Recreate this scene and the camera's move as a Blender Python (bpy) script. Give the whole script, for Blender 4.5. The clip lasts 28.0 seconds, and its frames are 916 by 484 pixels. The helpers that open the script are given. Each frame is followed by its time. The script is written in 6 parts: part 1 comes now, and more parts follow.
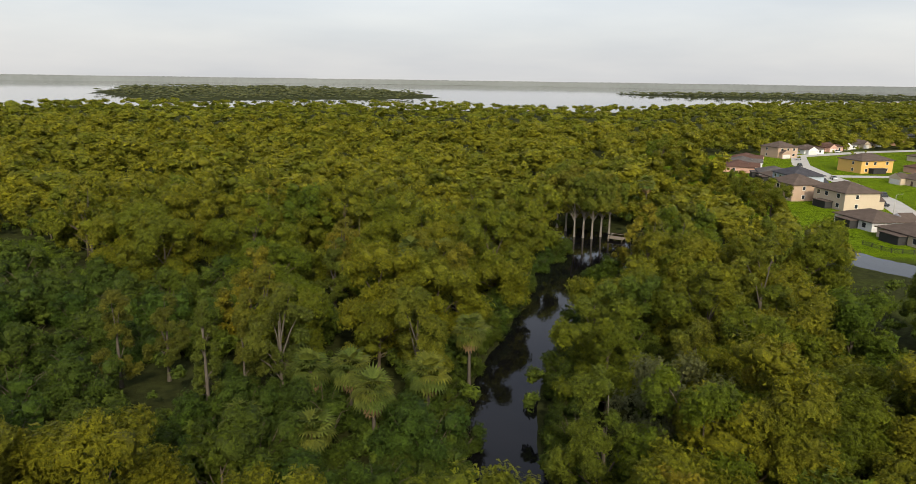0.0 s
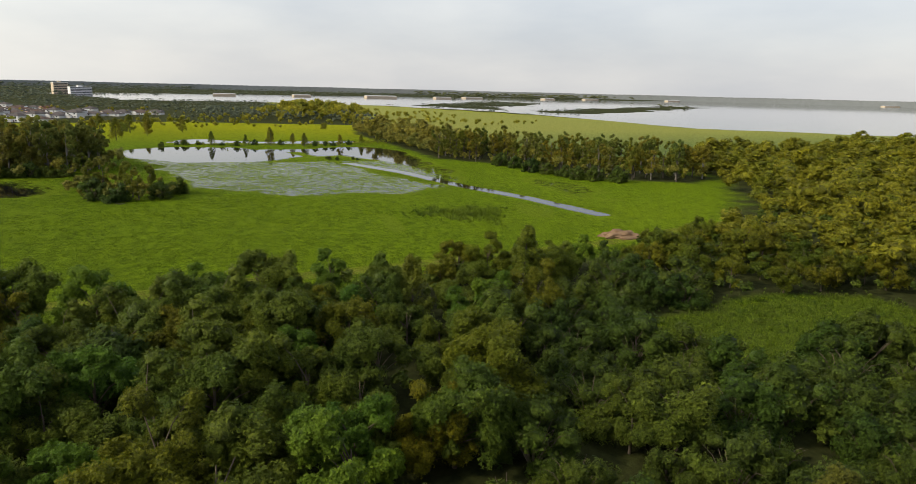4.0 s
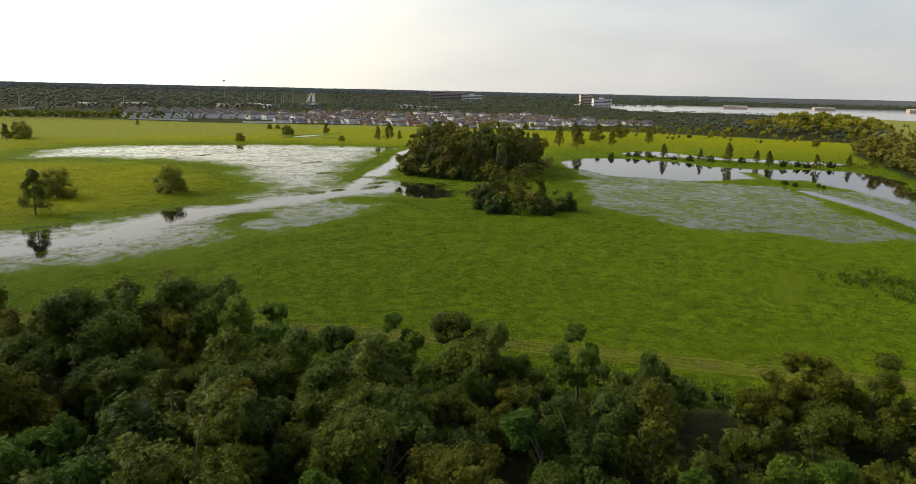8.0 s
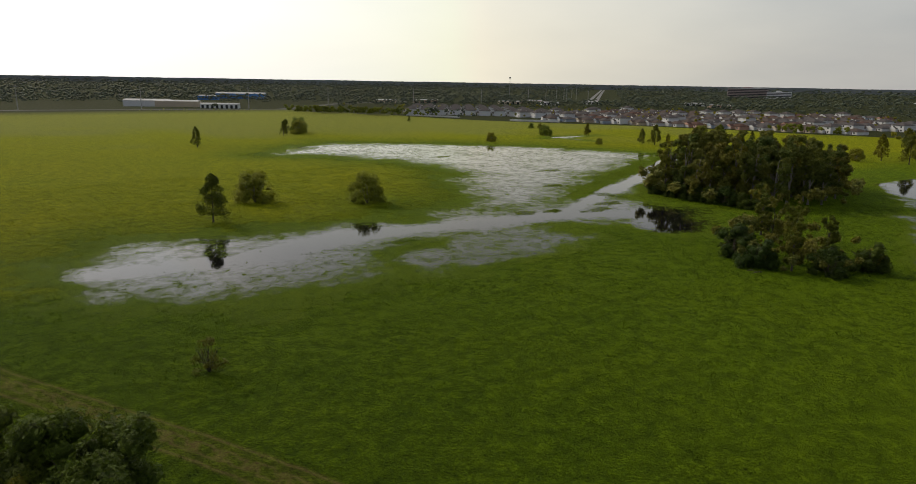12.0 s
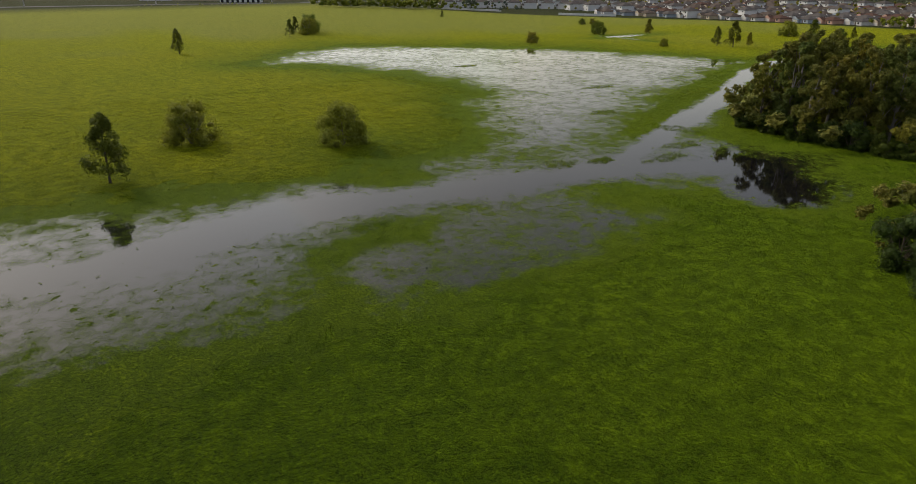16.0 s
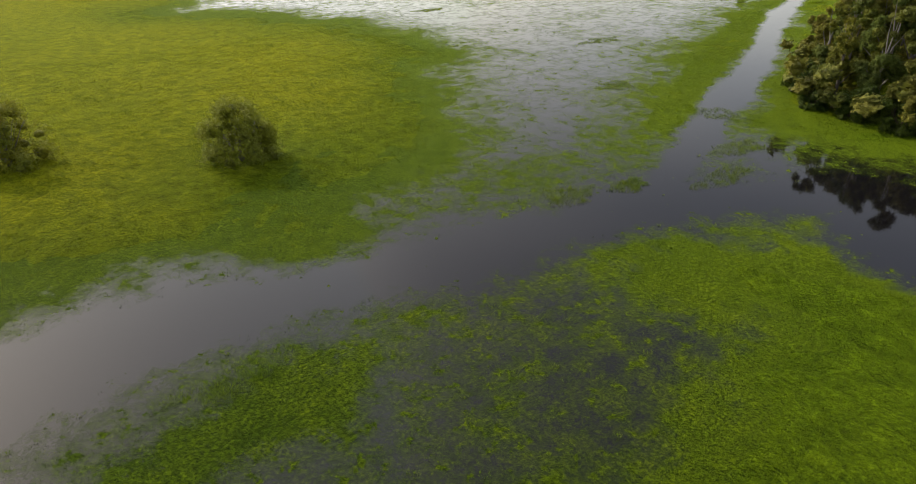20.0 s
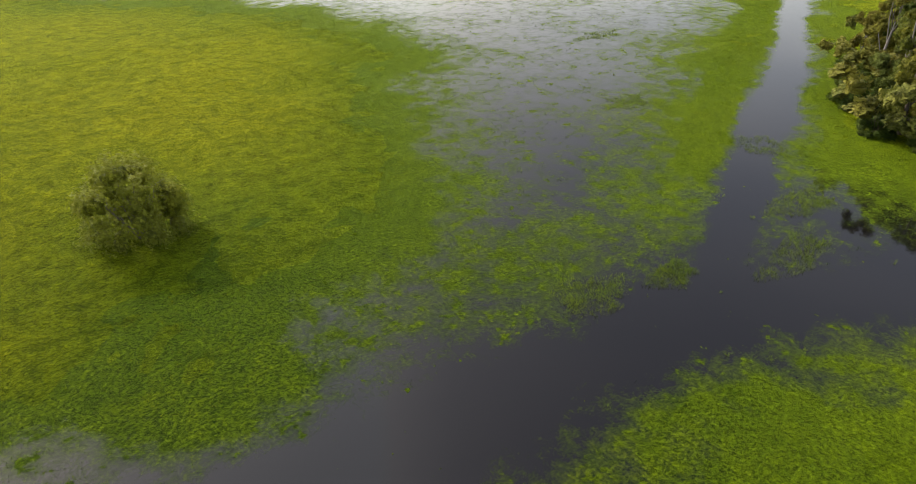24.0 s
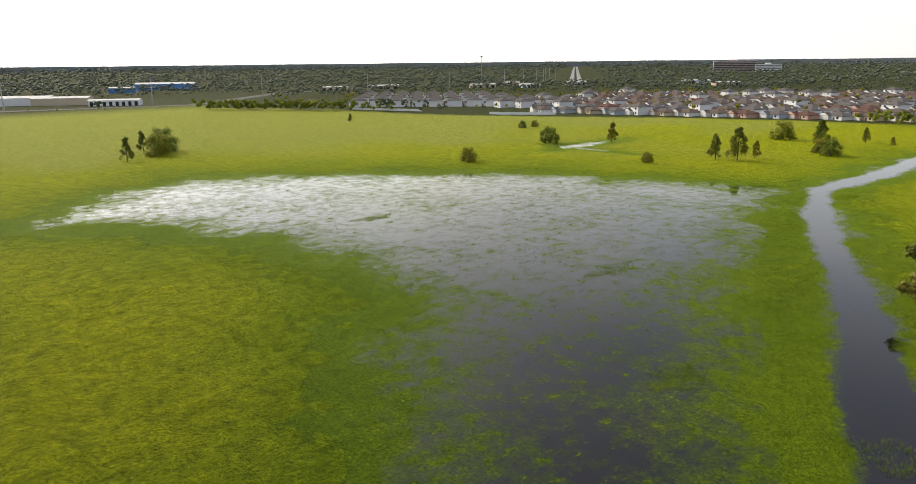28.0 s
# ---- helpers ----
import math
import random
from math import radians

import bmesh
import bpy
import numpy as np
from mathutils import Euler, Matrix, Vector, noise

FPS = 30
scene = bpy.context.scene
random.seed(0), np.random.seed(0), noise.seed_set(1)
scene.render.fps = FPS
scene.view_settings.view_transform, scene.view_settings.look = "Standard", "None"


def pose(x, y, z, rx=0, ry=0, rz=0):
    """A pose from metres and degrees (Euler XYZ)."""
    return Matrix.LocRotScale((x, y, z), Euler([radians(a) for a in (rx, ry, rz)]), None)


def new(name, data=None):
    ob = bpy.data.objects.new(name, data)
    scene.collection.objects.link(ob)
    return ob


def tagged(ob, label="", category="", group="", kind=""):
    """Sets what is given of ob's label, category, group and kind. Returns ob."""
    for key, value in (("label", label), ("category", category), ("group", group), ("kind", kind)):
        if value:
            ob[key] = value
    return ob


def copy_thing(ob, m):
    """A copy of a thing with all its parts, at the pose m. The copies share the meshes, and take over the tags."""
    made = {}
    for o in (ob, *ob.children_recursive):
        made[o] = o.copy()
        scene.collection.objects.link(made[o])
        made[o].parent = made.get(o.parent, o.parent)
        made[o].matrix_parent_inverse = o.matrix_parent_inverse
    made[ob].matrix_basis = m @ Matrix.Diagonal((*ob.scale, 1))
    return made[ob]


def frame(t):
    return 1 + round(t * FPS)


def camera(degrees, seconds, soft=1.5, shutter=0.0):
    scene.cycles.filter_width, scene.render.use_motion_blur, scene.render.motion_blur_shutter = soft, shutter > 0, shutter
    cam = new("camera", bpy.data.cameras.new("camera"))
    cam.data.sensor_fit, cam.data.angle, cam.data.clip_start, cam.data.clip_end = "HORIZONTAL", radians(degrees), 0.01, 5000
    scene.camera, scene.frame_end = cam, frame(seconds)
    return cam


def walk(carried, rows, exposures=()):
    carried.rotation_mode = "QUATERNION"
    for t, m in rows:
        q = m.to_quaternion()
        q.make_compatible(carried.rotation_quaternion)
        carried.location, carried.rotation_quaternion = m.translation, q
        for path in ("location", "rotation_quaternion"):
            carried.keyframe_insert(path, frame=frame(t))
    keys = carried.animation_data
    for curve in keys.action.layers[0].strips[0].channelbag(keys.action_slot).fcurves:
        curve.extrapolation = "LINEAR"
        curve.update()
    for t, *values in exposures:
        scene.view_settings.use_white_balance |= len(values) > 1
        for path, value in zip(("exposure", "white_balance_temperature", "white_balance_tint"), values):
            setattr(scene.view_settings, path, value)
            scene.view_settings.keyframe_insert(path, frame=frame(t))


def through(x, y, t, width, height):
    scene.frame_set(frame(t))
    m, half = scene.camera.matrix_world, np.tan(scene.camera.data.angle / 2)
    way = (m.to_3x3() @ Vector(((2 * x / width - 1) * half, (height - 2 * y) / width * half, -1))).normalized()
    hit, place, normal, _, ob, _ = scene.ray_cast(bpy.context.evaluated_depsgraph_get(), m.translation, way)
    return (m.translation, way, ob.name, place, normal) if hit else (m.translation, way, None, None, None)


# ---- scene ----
cam = camera(67.73, 28.0, 0.75)


def eye(x, y, z, yaw, pitch, roll):
    return pose(x, y, z, 90 + pitch, 0, yaw) @ pose(0, 0, 0, 0, 0, roll)


PATH = [
    (0.0, -0.00, -0.00, 37.49, 0.09, -13.37, 0.81),
    (0.5, 0.09, 3.17, 37.37, 4.99, -13.32, 0.84),
    (1.0, 0.35, 7.05, 37.28, 10.72, -13.23, 0.81),
    (1.5, 0.12, 11.84, 37.14, 17.31, -13.16, 0.80),
    (2.0, -0.33, 17.28, 36.94, 25.70, -13.01, 0.69),
    (2.5, -1.56, 23.19, 36.81, 35.39, -12.90, 0.74),
    (3.0, -3.17, 29.21, 36.68, 47.30, -12.76, 0.79),
    (3.5, -5.15, 35.11, 36.64, 60.64, -12.57, 1.18),
    (4.0, -7.67, 40.92, 36.66, 75.35, -12.55, 1.40),
    (4.5, -10.66, 46.73, 36.69, 83.46, -12.58, 1.63),
    (6.5, -32.21, 65.04, 35.44, 90.80, -12.49, 0.68),
    (7.0, -39.17, 66.54, 35.39, 99.16, -12.46, 0.98),
    (7.5, -46.12, 67.95, 35.36, 108.98, -12.48, 1.07),
    (8.0, -52.68, 69.05, 35.33, 116.37, -12.49, 1.25),
    (8.5, -59.04, 69.45, 35.29, 118.37, -12.49, 1.12),
    (9.0, -65.33, 68.80, 35.30, 120.51, -12.52, 1.10),
    (9.5, -71.79, 67.75, 35.35, 124.03, -12.54, 1.16),
    (10.0, -78.31, 66.28, 35.44, 126.69, -12.56, 1.13),
    (10.5, -84.80, 64.17, 35.53, 129.33, -12.62, 1.01),
    (11.0, -91.38, 61.53, 35.61, 132.89, -12.68, 0.96),
    (11.5, -97.85, 58.52, 35.67, 136.53, -12.74, 0.93),
    (12.0, -104.05, 55.15, 35.77, 140.17, -13.20, 0.97),
    (12.5, -110.24, 51.65, 35.93, 143.31, -13.67, 1.02),
    (14.5, -132.48, 32.51, 36.17, 144.97, -17.82, 0.57),
    (15.0, -137.51, 27.11, 36.05, 144.77, -19.17, 0.50),
    (15.5, -142.32, 21.50, 35.92, 144.51, -20.52, 0.39),
    (16.0, -147.20, 15.88, 35.80, 144.27, -21.83, 0.31),
    (16.5, -151.91, 10.34, 35.71, 143.98, -22.76, 0.22),
    (17.0, -156.55, 4.86, 35.63, 143.67, -22.74, 0.13),
    (17.5, -161.02, -0.68, 35.58, 143.39, -22.73, 0.04),
    (18.0, -165.26, -6.02, 35.57, 143.05, -23.00, 0.05),
    (18.5, -169.32, -11.14, 35.63, 142.77, -23.51, -0.07),
    (19.0, -173.01, -15.96, 35.73, 142.48, -24.06, -0.13),
    (19.5, -176.36, -20.32, 35.83, 142.27, -25.91, -0.23),
    (20.0, -179.13, -23.97, 35.89, 142.02, -27.82, -0.28),
    (20.5, -181.36, -26.93, 35.90, 141.73, -29.72, -0.35),
    (21.0, -183.28, -29.38, 35.96, 141.53, -30.33, -0.51),
    (21.5, -185.12, -31.61, 36.03, 141.29, -30.42, -0.51),
    (23.5, -194.39, -43.94, 36.49, 139.81, -30.53, -0.24),
    (24.0, -197.02, -47.12, 36.54, 139.66, -30.52, -0.22),
    (24.5, -200.02, -50.62, 36.58, 139.48, -29.91, -0.24),
    (25.0, -202.99, -54.24, 36.64, 139.26, -28.25, -0.27),
    (25.5, -205.82, -57.82, 36.71, 139.03, -26.09, -0.29),
    (26.0, -208.51, -61.21, 36.73, 138.80, -23.86, -0.34),
    (26.5, -211.02, -64.44, 36.74, 138.55, -21.64, -0.39),
    (27.0, -213.42, -67.40, 36.74, 138.32, -19.40, -0.47),
    (27.5, -215.53, -70.14, 36.71, 138.12, -17.11, -0.55),
    (28.0, -217.24, -72.51, 36.65, 137.92, -14.78, -0.61),
]
EXPOSURES = [(0.0, -0.05), (4.0, -0.1), (7.0, -0.22), (9.0, -0.42), (11.0, -0.82), (13.0, -0.98), (16.0, -0.62), (18.0, -0.3), (20.0, 0.08), (23.0, 0.45), (25.0, 0.52), (28.0, 0.22)]
walk(cam, [(row[0], eye(*row[1:])) for row in PATH], EXPOSURES)

# ---- light ----
SUN_YAW, SUN_UP = 190.0, 36.0
sun_way = Vector((-math.sin(radians(SUN_YAW)) * math.cos(radians(SUN_UP)), math.cos(radians(SUN_YAW)) * math.cos(radians(SUN_UP)), math.sin(radians(SUN_UP))))
sun = new("sun", bpy.data.lights.new("sun", "SUN"))
sun.data.energy, sun.data.angle, sun.data.color = 2.9, radians(5), (1.0, 0.87, 0.62)
sun.rotation_mode = "QUATERNION"
sun.rotation_quaternion = (-sun_way).to_track_quat("-Z", "Y")

world = bpy.data.worlds.new("sky")
scene.world = world
world.use_nodes = True
wn, wl = world.node_tree.nodes, world.node_tree.links
wn.clear()


sky = wn.new("ShaderNodeTexSky")
sky.sky_type, sky.sun_disc = "NISHITA", False
sky.sun_elevation, sky.sun_rotation = radians(SUN_UP), radians(-SUN_YAW)
sky.dust_density, sky.air_density = 4.0, 1.0
coords = wn.new("ShaderNodeTexCoord")
split = wn.new("ShaderNodeSeparateXYZ")
wl.new(coords.outputs["Generated"], split.inputs[0])
# thin high overcast: pale grey, a little bluer overhead, with long soft streaks
stretch = wn.new("ShaderNodeMapping")
stretch.inputs["Scale"].default_value = (1.3, 2.2, 7.0)
wl.new(coords.outputs["Generated"], stretch.inputs[0])
streaks = wn.new("ShaderNodeTexNoise")
streaks.inputs["Scale"].default_value, streaks.inputs["Detail"].default_value, streaks.inputs["Roughness"].default_value = 1.6, 5.0, 0.5
wl.new(stretch.outputs[0], streaks.inputs["Vector"])
shades = wn.new("ShaderNodeValToRGB")
shades.color_ramp.elements[0].position, shades.color_ramp.elements[0].color = 0.32, (0.86, 0.88, 0.92, 1)
shades.color_ramp.elements[1].position, shades.color_ramp.elements[1].color = 0.70, (1.12, 1.10, 1.07, 1)
wl.new(streaks.outputs["Fac"], shades.inputs[0])
lift = wn.new("ShaderNodeValToRGB")
lift.color_ramp.elements[0].position, lift.color_ramp.elements[0].color = 0.0, (0.72, 0.72, 0.72, 1)
lift.color_ramp.elements[1].position, lift.color_ramp.elements[1].color = 1.0, (0.36, 0.38, 0.44, 1)
for at, colour in ((0.14, (0.68, 0.70, 0.72, 1)), (0.36, (0.38, 0.385, 0.43, 1))):
    lift.color_ramp.elements.new(at).color = colour
wl.new(split.outputs["Z"], lift.inputs[0])
veil = wn.new("ShaderNodeMixRGB")
veil.blend_type = "MULTIPLY"
veil.inputs[0].default_value = 1.0
wl.new(lift.outputs[0], veil.inputs[1])
wl.new(shades.outputs[0], veil.inputs[2])
# the low western sky, bright round the veiled sun
toward = wn.new("ShaderNodeVectorMath")
toward.operation = "DOT_PRODUCT"
toward.inputs[1].default_value = Vector((-math.sin(radians(167)), math.cos(radians(167)), 0.02)).normalized()
wl.new(coords.outputs["Generated"], toward.inputs[0])
around = wn.new("ShaderNodeValToRGB")
around.color_ramp.interpolation = 'B_SPLINE'
around.color_ramp.elements[0].position, around.color_ramp.elements[0].color = 0.25, (0, 0, 0, 1)
around.color_ramp.elements[1].position, around.color_ramp.elements[1].color = 1.0, (2.0, 1.7, 0.98, 1)
for at, colour in ((0.62, (0.24, 0.225, 0.17, 1)), (0.87, (0.85, 0.77, 0.52, 1))):
    around.color_ramp.elements.new(at).color = colour
wl.new(toward.outputs["Value"], around.inputs[0])
fade = wn.new("ShaderNodeValToRGB")
fade.color_ramp.interpolation = 'B_SPLINE'
fade.color_ramp.elements[0].position, fade.color_ramp.elements[0].color = 0.0, (1, 1, 1, 1)
fade.color_ramp.elements[1].position, fade.color_ramp.elements[1].color = 0.60, (0.02, 0.02, 0.02, 1)
for at, v in ((0.12, 0.85), (0.24, 0.30)):
    fade.color_ramp.elements.new(at).color = (v, v, v, 1)
wl.new(split.outputs["Z"], fade.inputs[0])
glow = wn.new("ShaderNodeMixRGB")
glow.blend_type = "MULTIPLY"
glow.inputs[0].default_value = 1.0
wl.new(around.outputs[0], glow.inputs[1])
wl.new(fade.outputs[0], glow.inputs[2])
# the thin cloud in front of the high sun, softly bright
above = wn.new("ShaderNodeVectorMath")
above.operation = "DOT_PRODUCT"
above.inputs[1].default_value = sun_way
wl.new(coords.outputs["Generated"], above.inputs[0])
thin = wn.new("ShaderNodeValToRGB")
thin.color_ramp.interpolation = "B_SPLINE"
thin.color_ramp.elements[0].position, thin.color_ramp.elements[0].color = 0.55, (0, 0, 0, 1)
thin.color_ramp.elements[1].position, thin.color_ramp.elements[1].color = 1.0, (5.5, 5.0, 4.4, 1)
for at, v in ((0.78, 0.35), (0.90, 1.6)):
    thin.color_ramp.elements.new(at).color = (v, v * 0.93, v * 0.88, 1)
wl.new(above.outputs["Value"], thin.inputs[0])
cloud = wn.new("ShaderNodeMixRGB")
cloud.blend_type = "ADD"
cloud.inputs[0].default_value = 1.0
wl.new(glow.outputs[0], cloud.inputs[1])
wl.new(thin.outputs[0], cloud.inputs[2])
added = wn.new("ShaderNodeMixRGB")
added.blend_type = "ADD"
added.inputs[0].default_value = 1.0
wl.new(veil.outputs[0], added.inputs[1])
wl.new(cloud.outputs[0], added.inputs[2])
over = wn.new("ShaderNodeBackground")
over.inputs["Strength"].default_value = 0.95
wl.new(added.outputs[0], over.inputs["Color"])
clear = wn.new("ShaderNodeBackground")
clear.inputs["Strength"].default_value = 0.05
wl.new(sky.outputs[0], clear.inputs["Color"])
both = wn.new("ShaderNodeAddShader")
wl.new(over.outputs[0], both.inputs[0])
wl.new(clear.outputs[0], both.inputs[1])
sink = wn.new("ShaderNodeOutputWorld")
wl.new(both.outputs[0], sink.inputs[0])

# ---- materials ----
def material(name, rough=0.8, metal=0.0, specular=0.3):
    m = bpy.data.materials.new(name)
    m.use_nodes = True
    b = m.node_tree.nodes["Principled BSDF"]
    b.inputs["Roughness"].default_value, b.inputs["Metallic"].default_value = rough, metal
    b.inputs["Specular IOR Level"].default_value = specular
    return m, m.node_tree.nodes, m.node_tree.links, b


def add_node(m, kind):
    return m.node_tree.nodes.new(kind)


def noise_of(m, scale, detail=4.0, rough=0.55, kind="object"):
    place = add_node(m, "ShaderNodeTexCoord") if kind == "object" else add_node(m, "ShaderNodeNewGeometry")
    tex = add_node(m, "ShaderNodeTexNoise")
    tex.inputs["Scale"].default_value, tex.inputs["Detail"].default_value, tex.inputs["Roughness"].default_value = scale, detail, rough
    m.node_tree.links.new(place.outputs["Object" if kind == "object" else "Position"], tex.inputs["Vector"])
    return tex.outputs["Fac"]


def ramp(m, fac, stops):
    r = add_node(m, "ShaderNodeValToRGB")
    els = r.color_ramp.elements
    for n, (at, colour) in enumerate(stops):
        e = els[n] if n < 2 else els.new(at)
        e.position, e.color = at, (*colour, 1)
    m.node_tree.links.new(fac, r.inputs[0])
    return r.outputs[0]


def blend(m, fac, a, b, how="MIX"):
    x = add_node(m, "ShaderNodeMixRGB")
    x.blend_type = how
    for slot, v in zip((0, 1, 2), (fac, a, b)):
        if isinstance(v, (int, float)):
            x.inputs[slot].default_value = v
        elif isinstance(v, tuple):
            x.inputs[slot].default_value = (*v, 1)
        else:
            m.node_tree.links.new(v, x.inputs[slot])
    return x.outputs[0]


def bump(m, height, strength, distance, shader):
    b = add_node(m, "ShaderNodeBump")
    b.inputs["Strength"].default_value, b.inputs["Distance"].default_value = strength, distance
    m.node_tree.links.new(height, b.inputs["Height"])
    m.node_tree.links.new(b.outputs[0], shader.inputs["Normal"])


def plain(name, colour, rough=0.7, metal=0.0, scale=3.0, spread=0.25, relief=0.0, gloss=0.3):
    """A surface of one paint or stuff, uneven at two scales."""
    m, n, l, b = material(name, rough, metal, gloss)
    lo, hi = tuple(c * (1 - spread) for c in colour), tuple(min(1, c * (1 + spread)) for c in colour)
    coarse = ramp(m, noise_of(m, scale * 0.12, 3), [(0.3, lo), (0.7, hi)])
    fine = ramp(m, noise_of(m, scale * 2.5, 5), [(0.3, lo), (0.7, hi)])
    l.new(blend(m, 0.5, coarse, fine), b.inputs["Base Color"])
    if relief:
        bump(m, noise_of(m, scale * 4, 4), 0.6, relief, b)
    return m


def foliage(name, dark, light, warm, through=0.35, lace=0.0, grain=1.7, cool=(0.66, 0.84, 0.84)):
    """Leaves: each spray its own shade, each plant its own tint, some light coming through, small gaps between the leaves of a spray."""
    m, n, l, b = material(name, 0.62, 0.0, 0.18)
    isle = add_node(m, "ShaderNodeNewGeometry").outputs["Random Per Island"]
    own = add_node(m, "ShaderNodeObjectInfo").outputs["Random"]
    leaf = ramp(m, isle, [(0.0, dark), (1.0, light)])
    patch = ramp(m, noise_of(m, 0.25, 3), [(0.36, dark), (0.64, light)])
    small = ramp(m, noise_of(m, grain, 5, 0.7), [(0.34, tuple(c * 0.55 for c in dark)), (0.66, tuple(c * 1.15 for c in light))])
    colour = blend(m, 0.4, blend(m, 0.28, leaf, patch), small)
    tint = ramp(m, own, [(0.0, cool), (0.5, (1, 1, 1)), (1.0, warm)])
    colour = blend(m, 1.0, colour, tint, "MULTIPLY")
    stands = ramp(m, noise_of(m, 0.07, 3, 0.6, "world"), [(0.36, (0.70, 0.82, 0.92)), (0.5, (0.96, 0.98, 1.0)), (0.64, (1.12, 1.12, 0.9))])
    colour = blend(m, 1.0, colour, stands, "MULTIPLY")
    l.new(colour, b.inputs["Base Color"])
    bump(m, noise_of(m, grain, 5, 0.65), 0.9, 0.6, b)
    glow = add_node(m, "ShaderNodeBsdfTranslucent")
    l.new(colour, glow.inputs["Color"])
    mix = add_node(m, "ShaderNodeMixShader")
    mix.inputs[0].default_value = through
    l.new(b.outputs[0], mix.inputs[1])
    l.new(glow.outputs[0], mix.inputs[2])
    out = mix
    if lace:
        gaps = add_node(m, "ShaderNodeMath")
        gaps.operation = "GREATER_THAN"
        l.new(noise_of(m, lace, 2, 0.5), gaps.inputs[0])
        gaps.inputs[1].default_value = 0.455
        out = add_node(m, "ShaderNodeMixShader")
        l.new(gaps.outputs[0], out.inputs[0])
        l.new(add_node(m, "ShaderNodeBsdfTransparent").outputs[0], out.inputs[1])
        l.new(mix.outputs[0], out.inputs[2])
    l.new(out.outputs[0], n["Material Output"].inputs["Surface"])
    return m


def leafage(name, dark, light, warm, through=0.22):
    """Three cuts of one foliage: airy sprays, a darkened copy that paints shade inside a clump, and whole far crowns.
    """
    return foliage(name, dark, light, warm, through, 8.0, 5.0), foliage(name + "_inner_shade", tuple(c * 0.65 for c in dark), tuple(c * 0.7 for c in light), warm, 0.05, 0.0, 3.2), foliage(name + "_airy", dark, light, warm, 0.18, 2.6, 1.8)


LEAF_OAK = leafage("oak_leaves", (0.042, 0.056, 0.004), (0.285, 0.295, 0.018), (1.10, 1.0, 0.9))
LEAF_DARK = leafage("dark_leaves", (0.036, 0.060, 0.009), (0.205, 0.262, 0.026), (1.1, 1.05, 0.9))
# dark leaves again, dimmed so the shade below trees is in the colour
LEAF_SHADE = leafage("shaded_understorey_leaves", (0.024, 0.042, 0.007), (0.140, 0.190, 0.020), (1.1, 1.05, 0.9))
LEAF_BRIGHT = leafage("bright_leaves", (0.069, 0.1323, 0.0115), (0.207, 0.3047, 0.0253), (1.1, 1.1, 0.9))
LEAF_CYPRESS = leafage("cypress_needles", (0.050, 0.058, 0.008), (0.32, 0.31, 0.028), (1.2, 1.02, 0.8))
LEAF_RUST = leafage("rusty_needles", (0.080, 0.084, 0.014), (0.25, 0.240, 0.030), (1.06, 1.0, 0.85))
LEAF_BUSH = leafage("bush_leaves", (0.120, 0.132, 0.014), (0.43, 0.42, 0.038), (1.12, 1.0, 0.85))
LEAF_STAND = leafage("stand_needles", (0.085, 0.092, 0.020), (0.330, 0.325, 0.050), (1.15, 1.0, 0.85))
LEAF_TWIG = leafage("mossy_twigs", (0.075, 0.075, 0.028), (0.22, 0.205, 0.085), (1.1, 1.0, 0.9))
LEAF_PALM = foliage("palm_fronds", (0.062, 0.076, 0.010), (0.170, 0.180, 0.028), (1.1, 1.05, 0.9), 0.15)
DEAD_FROND = plain("dead_fronds", (0.24, 0.16, 0.08), 0.85)
BARK = plain("bark", (0.12, 0.095, 0.07), 0.9, scale=6, spread=0.4, relief=0.02)
BARK_GREY = plain("grey_bark", (0.095, 0.082, 0.066), 0.9, scale=6, spread=0.35, relief=0.02)
BARK_PALE = plain("pale_bark", (0.21, 0.19, 0.165), 0.9, scale=6, spread=0.3, relief=0.02)
TUFT = foliage("marsh_grass", (0.090, 0.150, 0.004), (0.260, 0.340, 0.010), (1, 1, 1), 0.45, cool=(0.9, 0.96, 1))
SWARD = foliage("pasture_blades", (0.045, 0.060, 0.001), (0.232, 0.248, 0.004), (1, 1, 1), 0.5, cool=(1, 1, 1))
SAPPY = foliage("wet_meadow_blades", (0.014, 0.034, 0.001), (0.075, 0.125, 0.003), (1, 1, 1), 0.45, cool=(1, 1, 1))
# far canopy colour is paled and greyed to paint in distance haze
HAZED_WOOD = foliage("hazed_far_canopy", (0.070, 0.086, 0.060), (0.150, 0.170, 0.110), (1.1, 1.05, 0.95), 0.1)

ROUGH = foliage("rough_grass", (0.050, 0.092, 0.008), (0.150, 0.205, 0.016), (1.1, 1.05, 0.9), 0.3)
# isle canopy and horizon treeline: distance haze is put into both colours
HAZED_ISLE_WOOD = foliage("hazed_isle_canopy", (0.060, 0.070, 0.032), (0.120, 0.132, 0.056), (1.1, 1.05, 0.95), 0.1)
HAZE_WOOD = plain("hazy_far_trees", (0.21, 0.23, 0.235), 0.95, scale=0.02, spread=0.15)


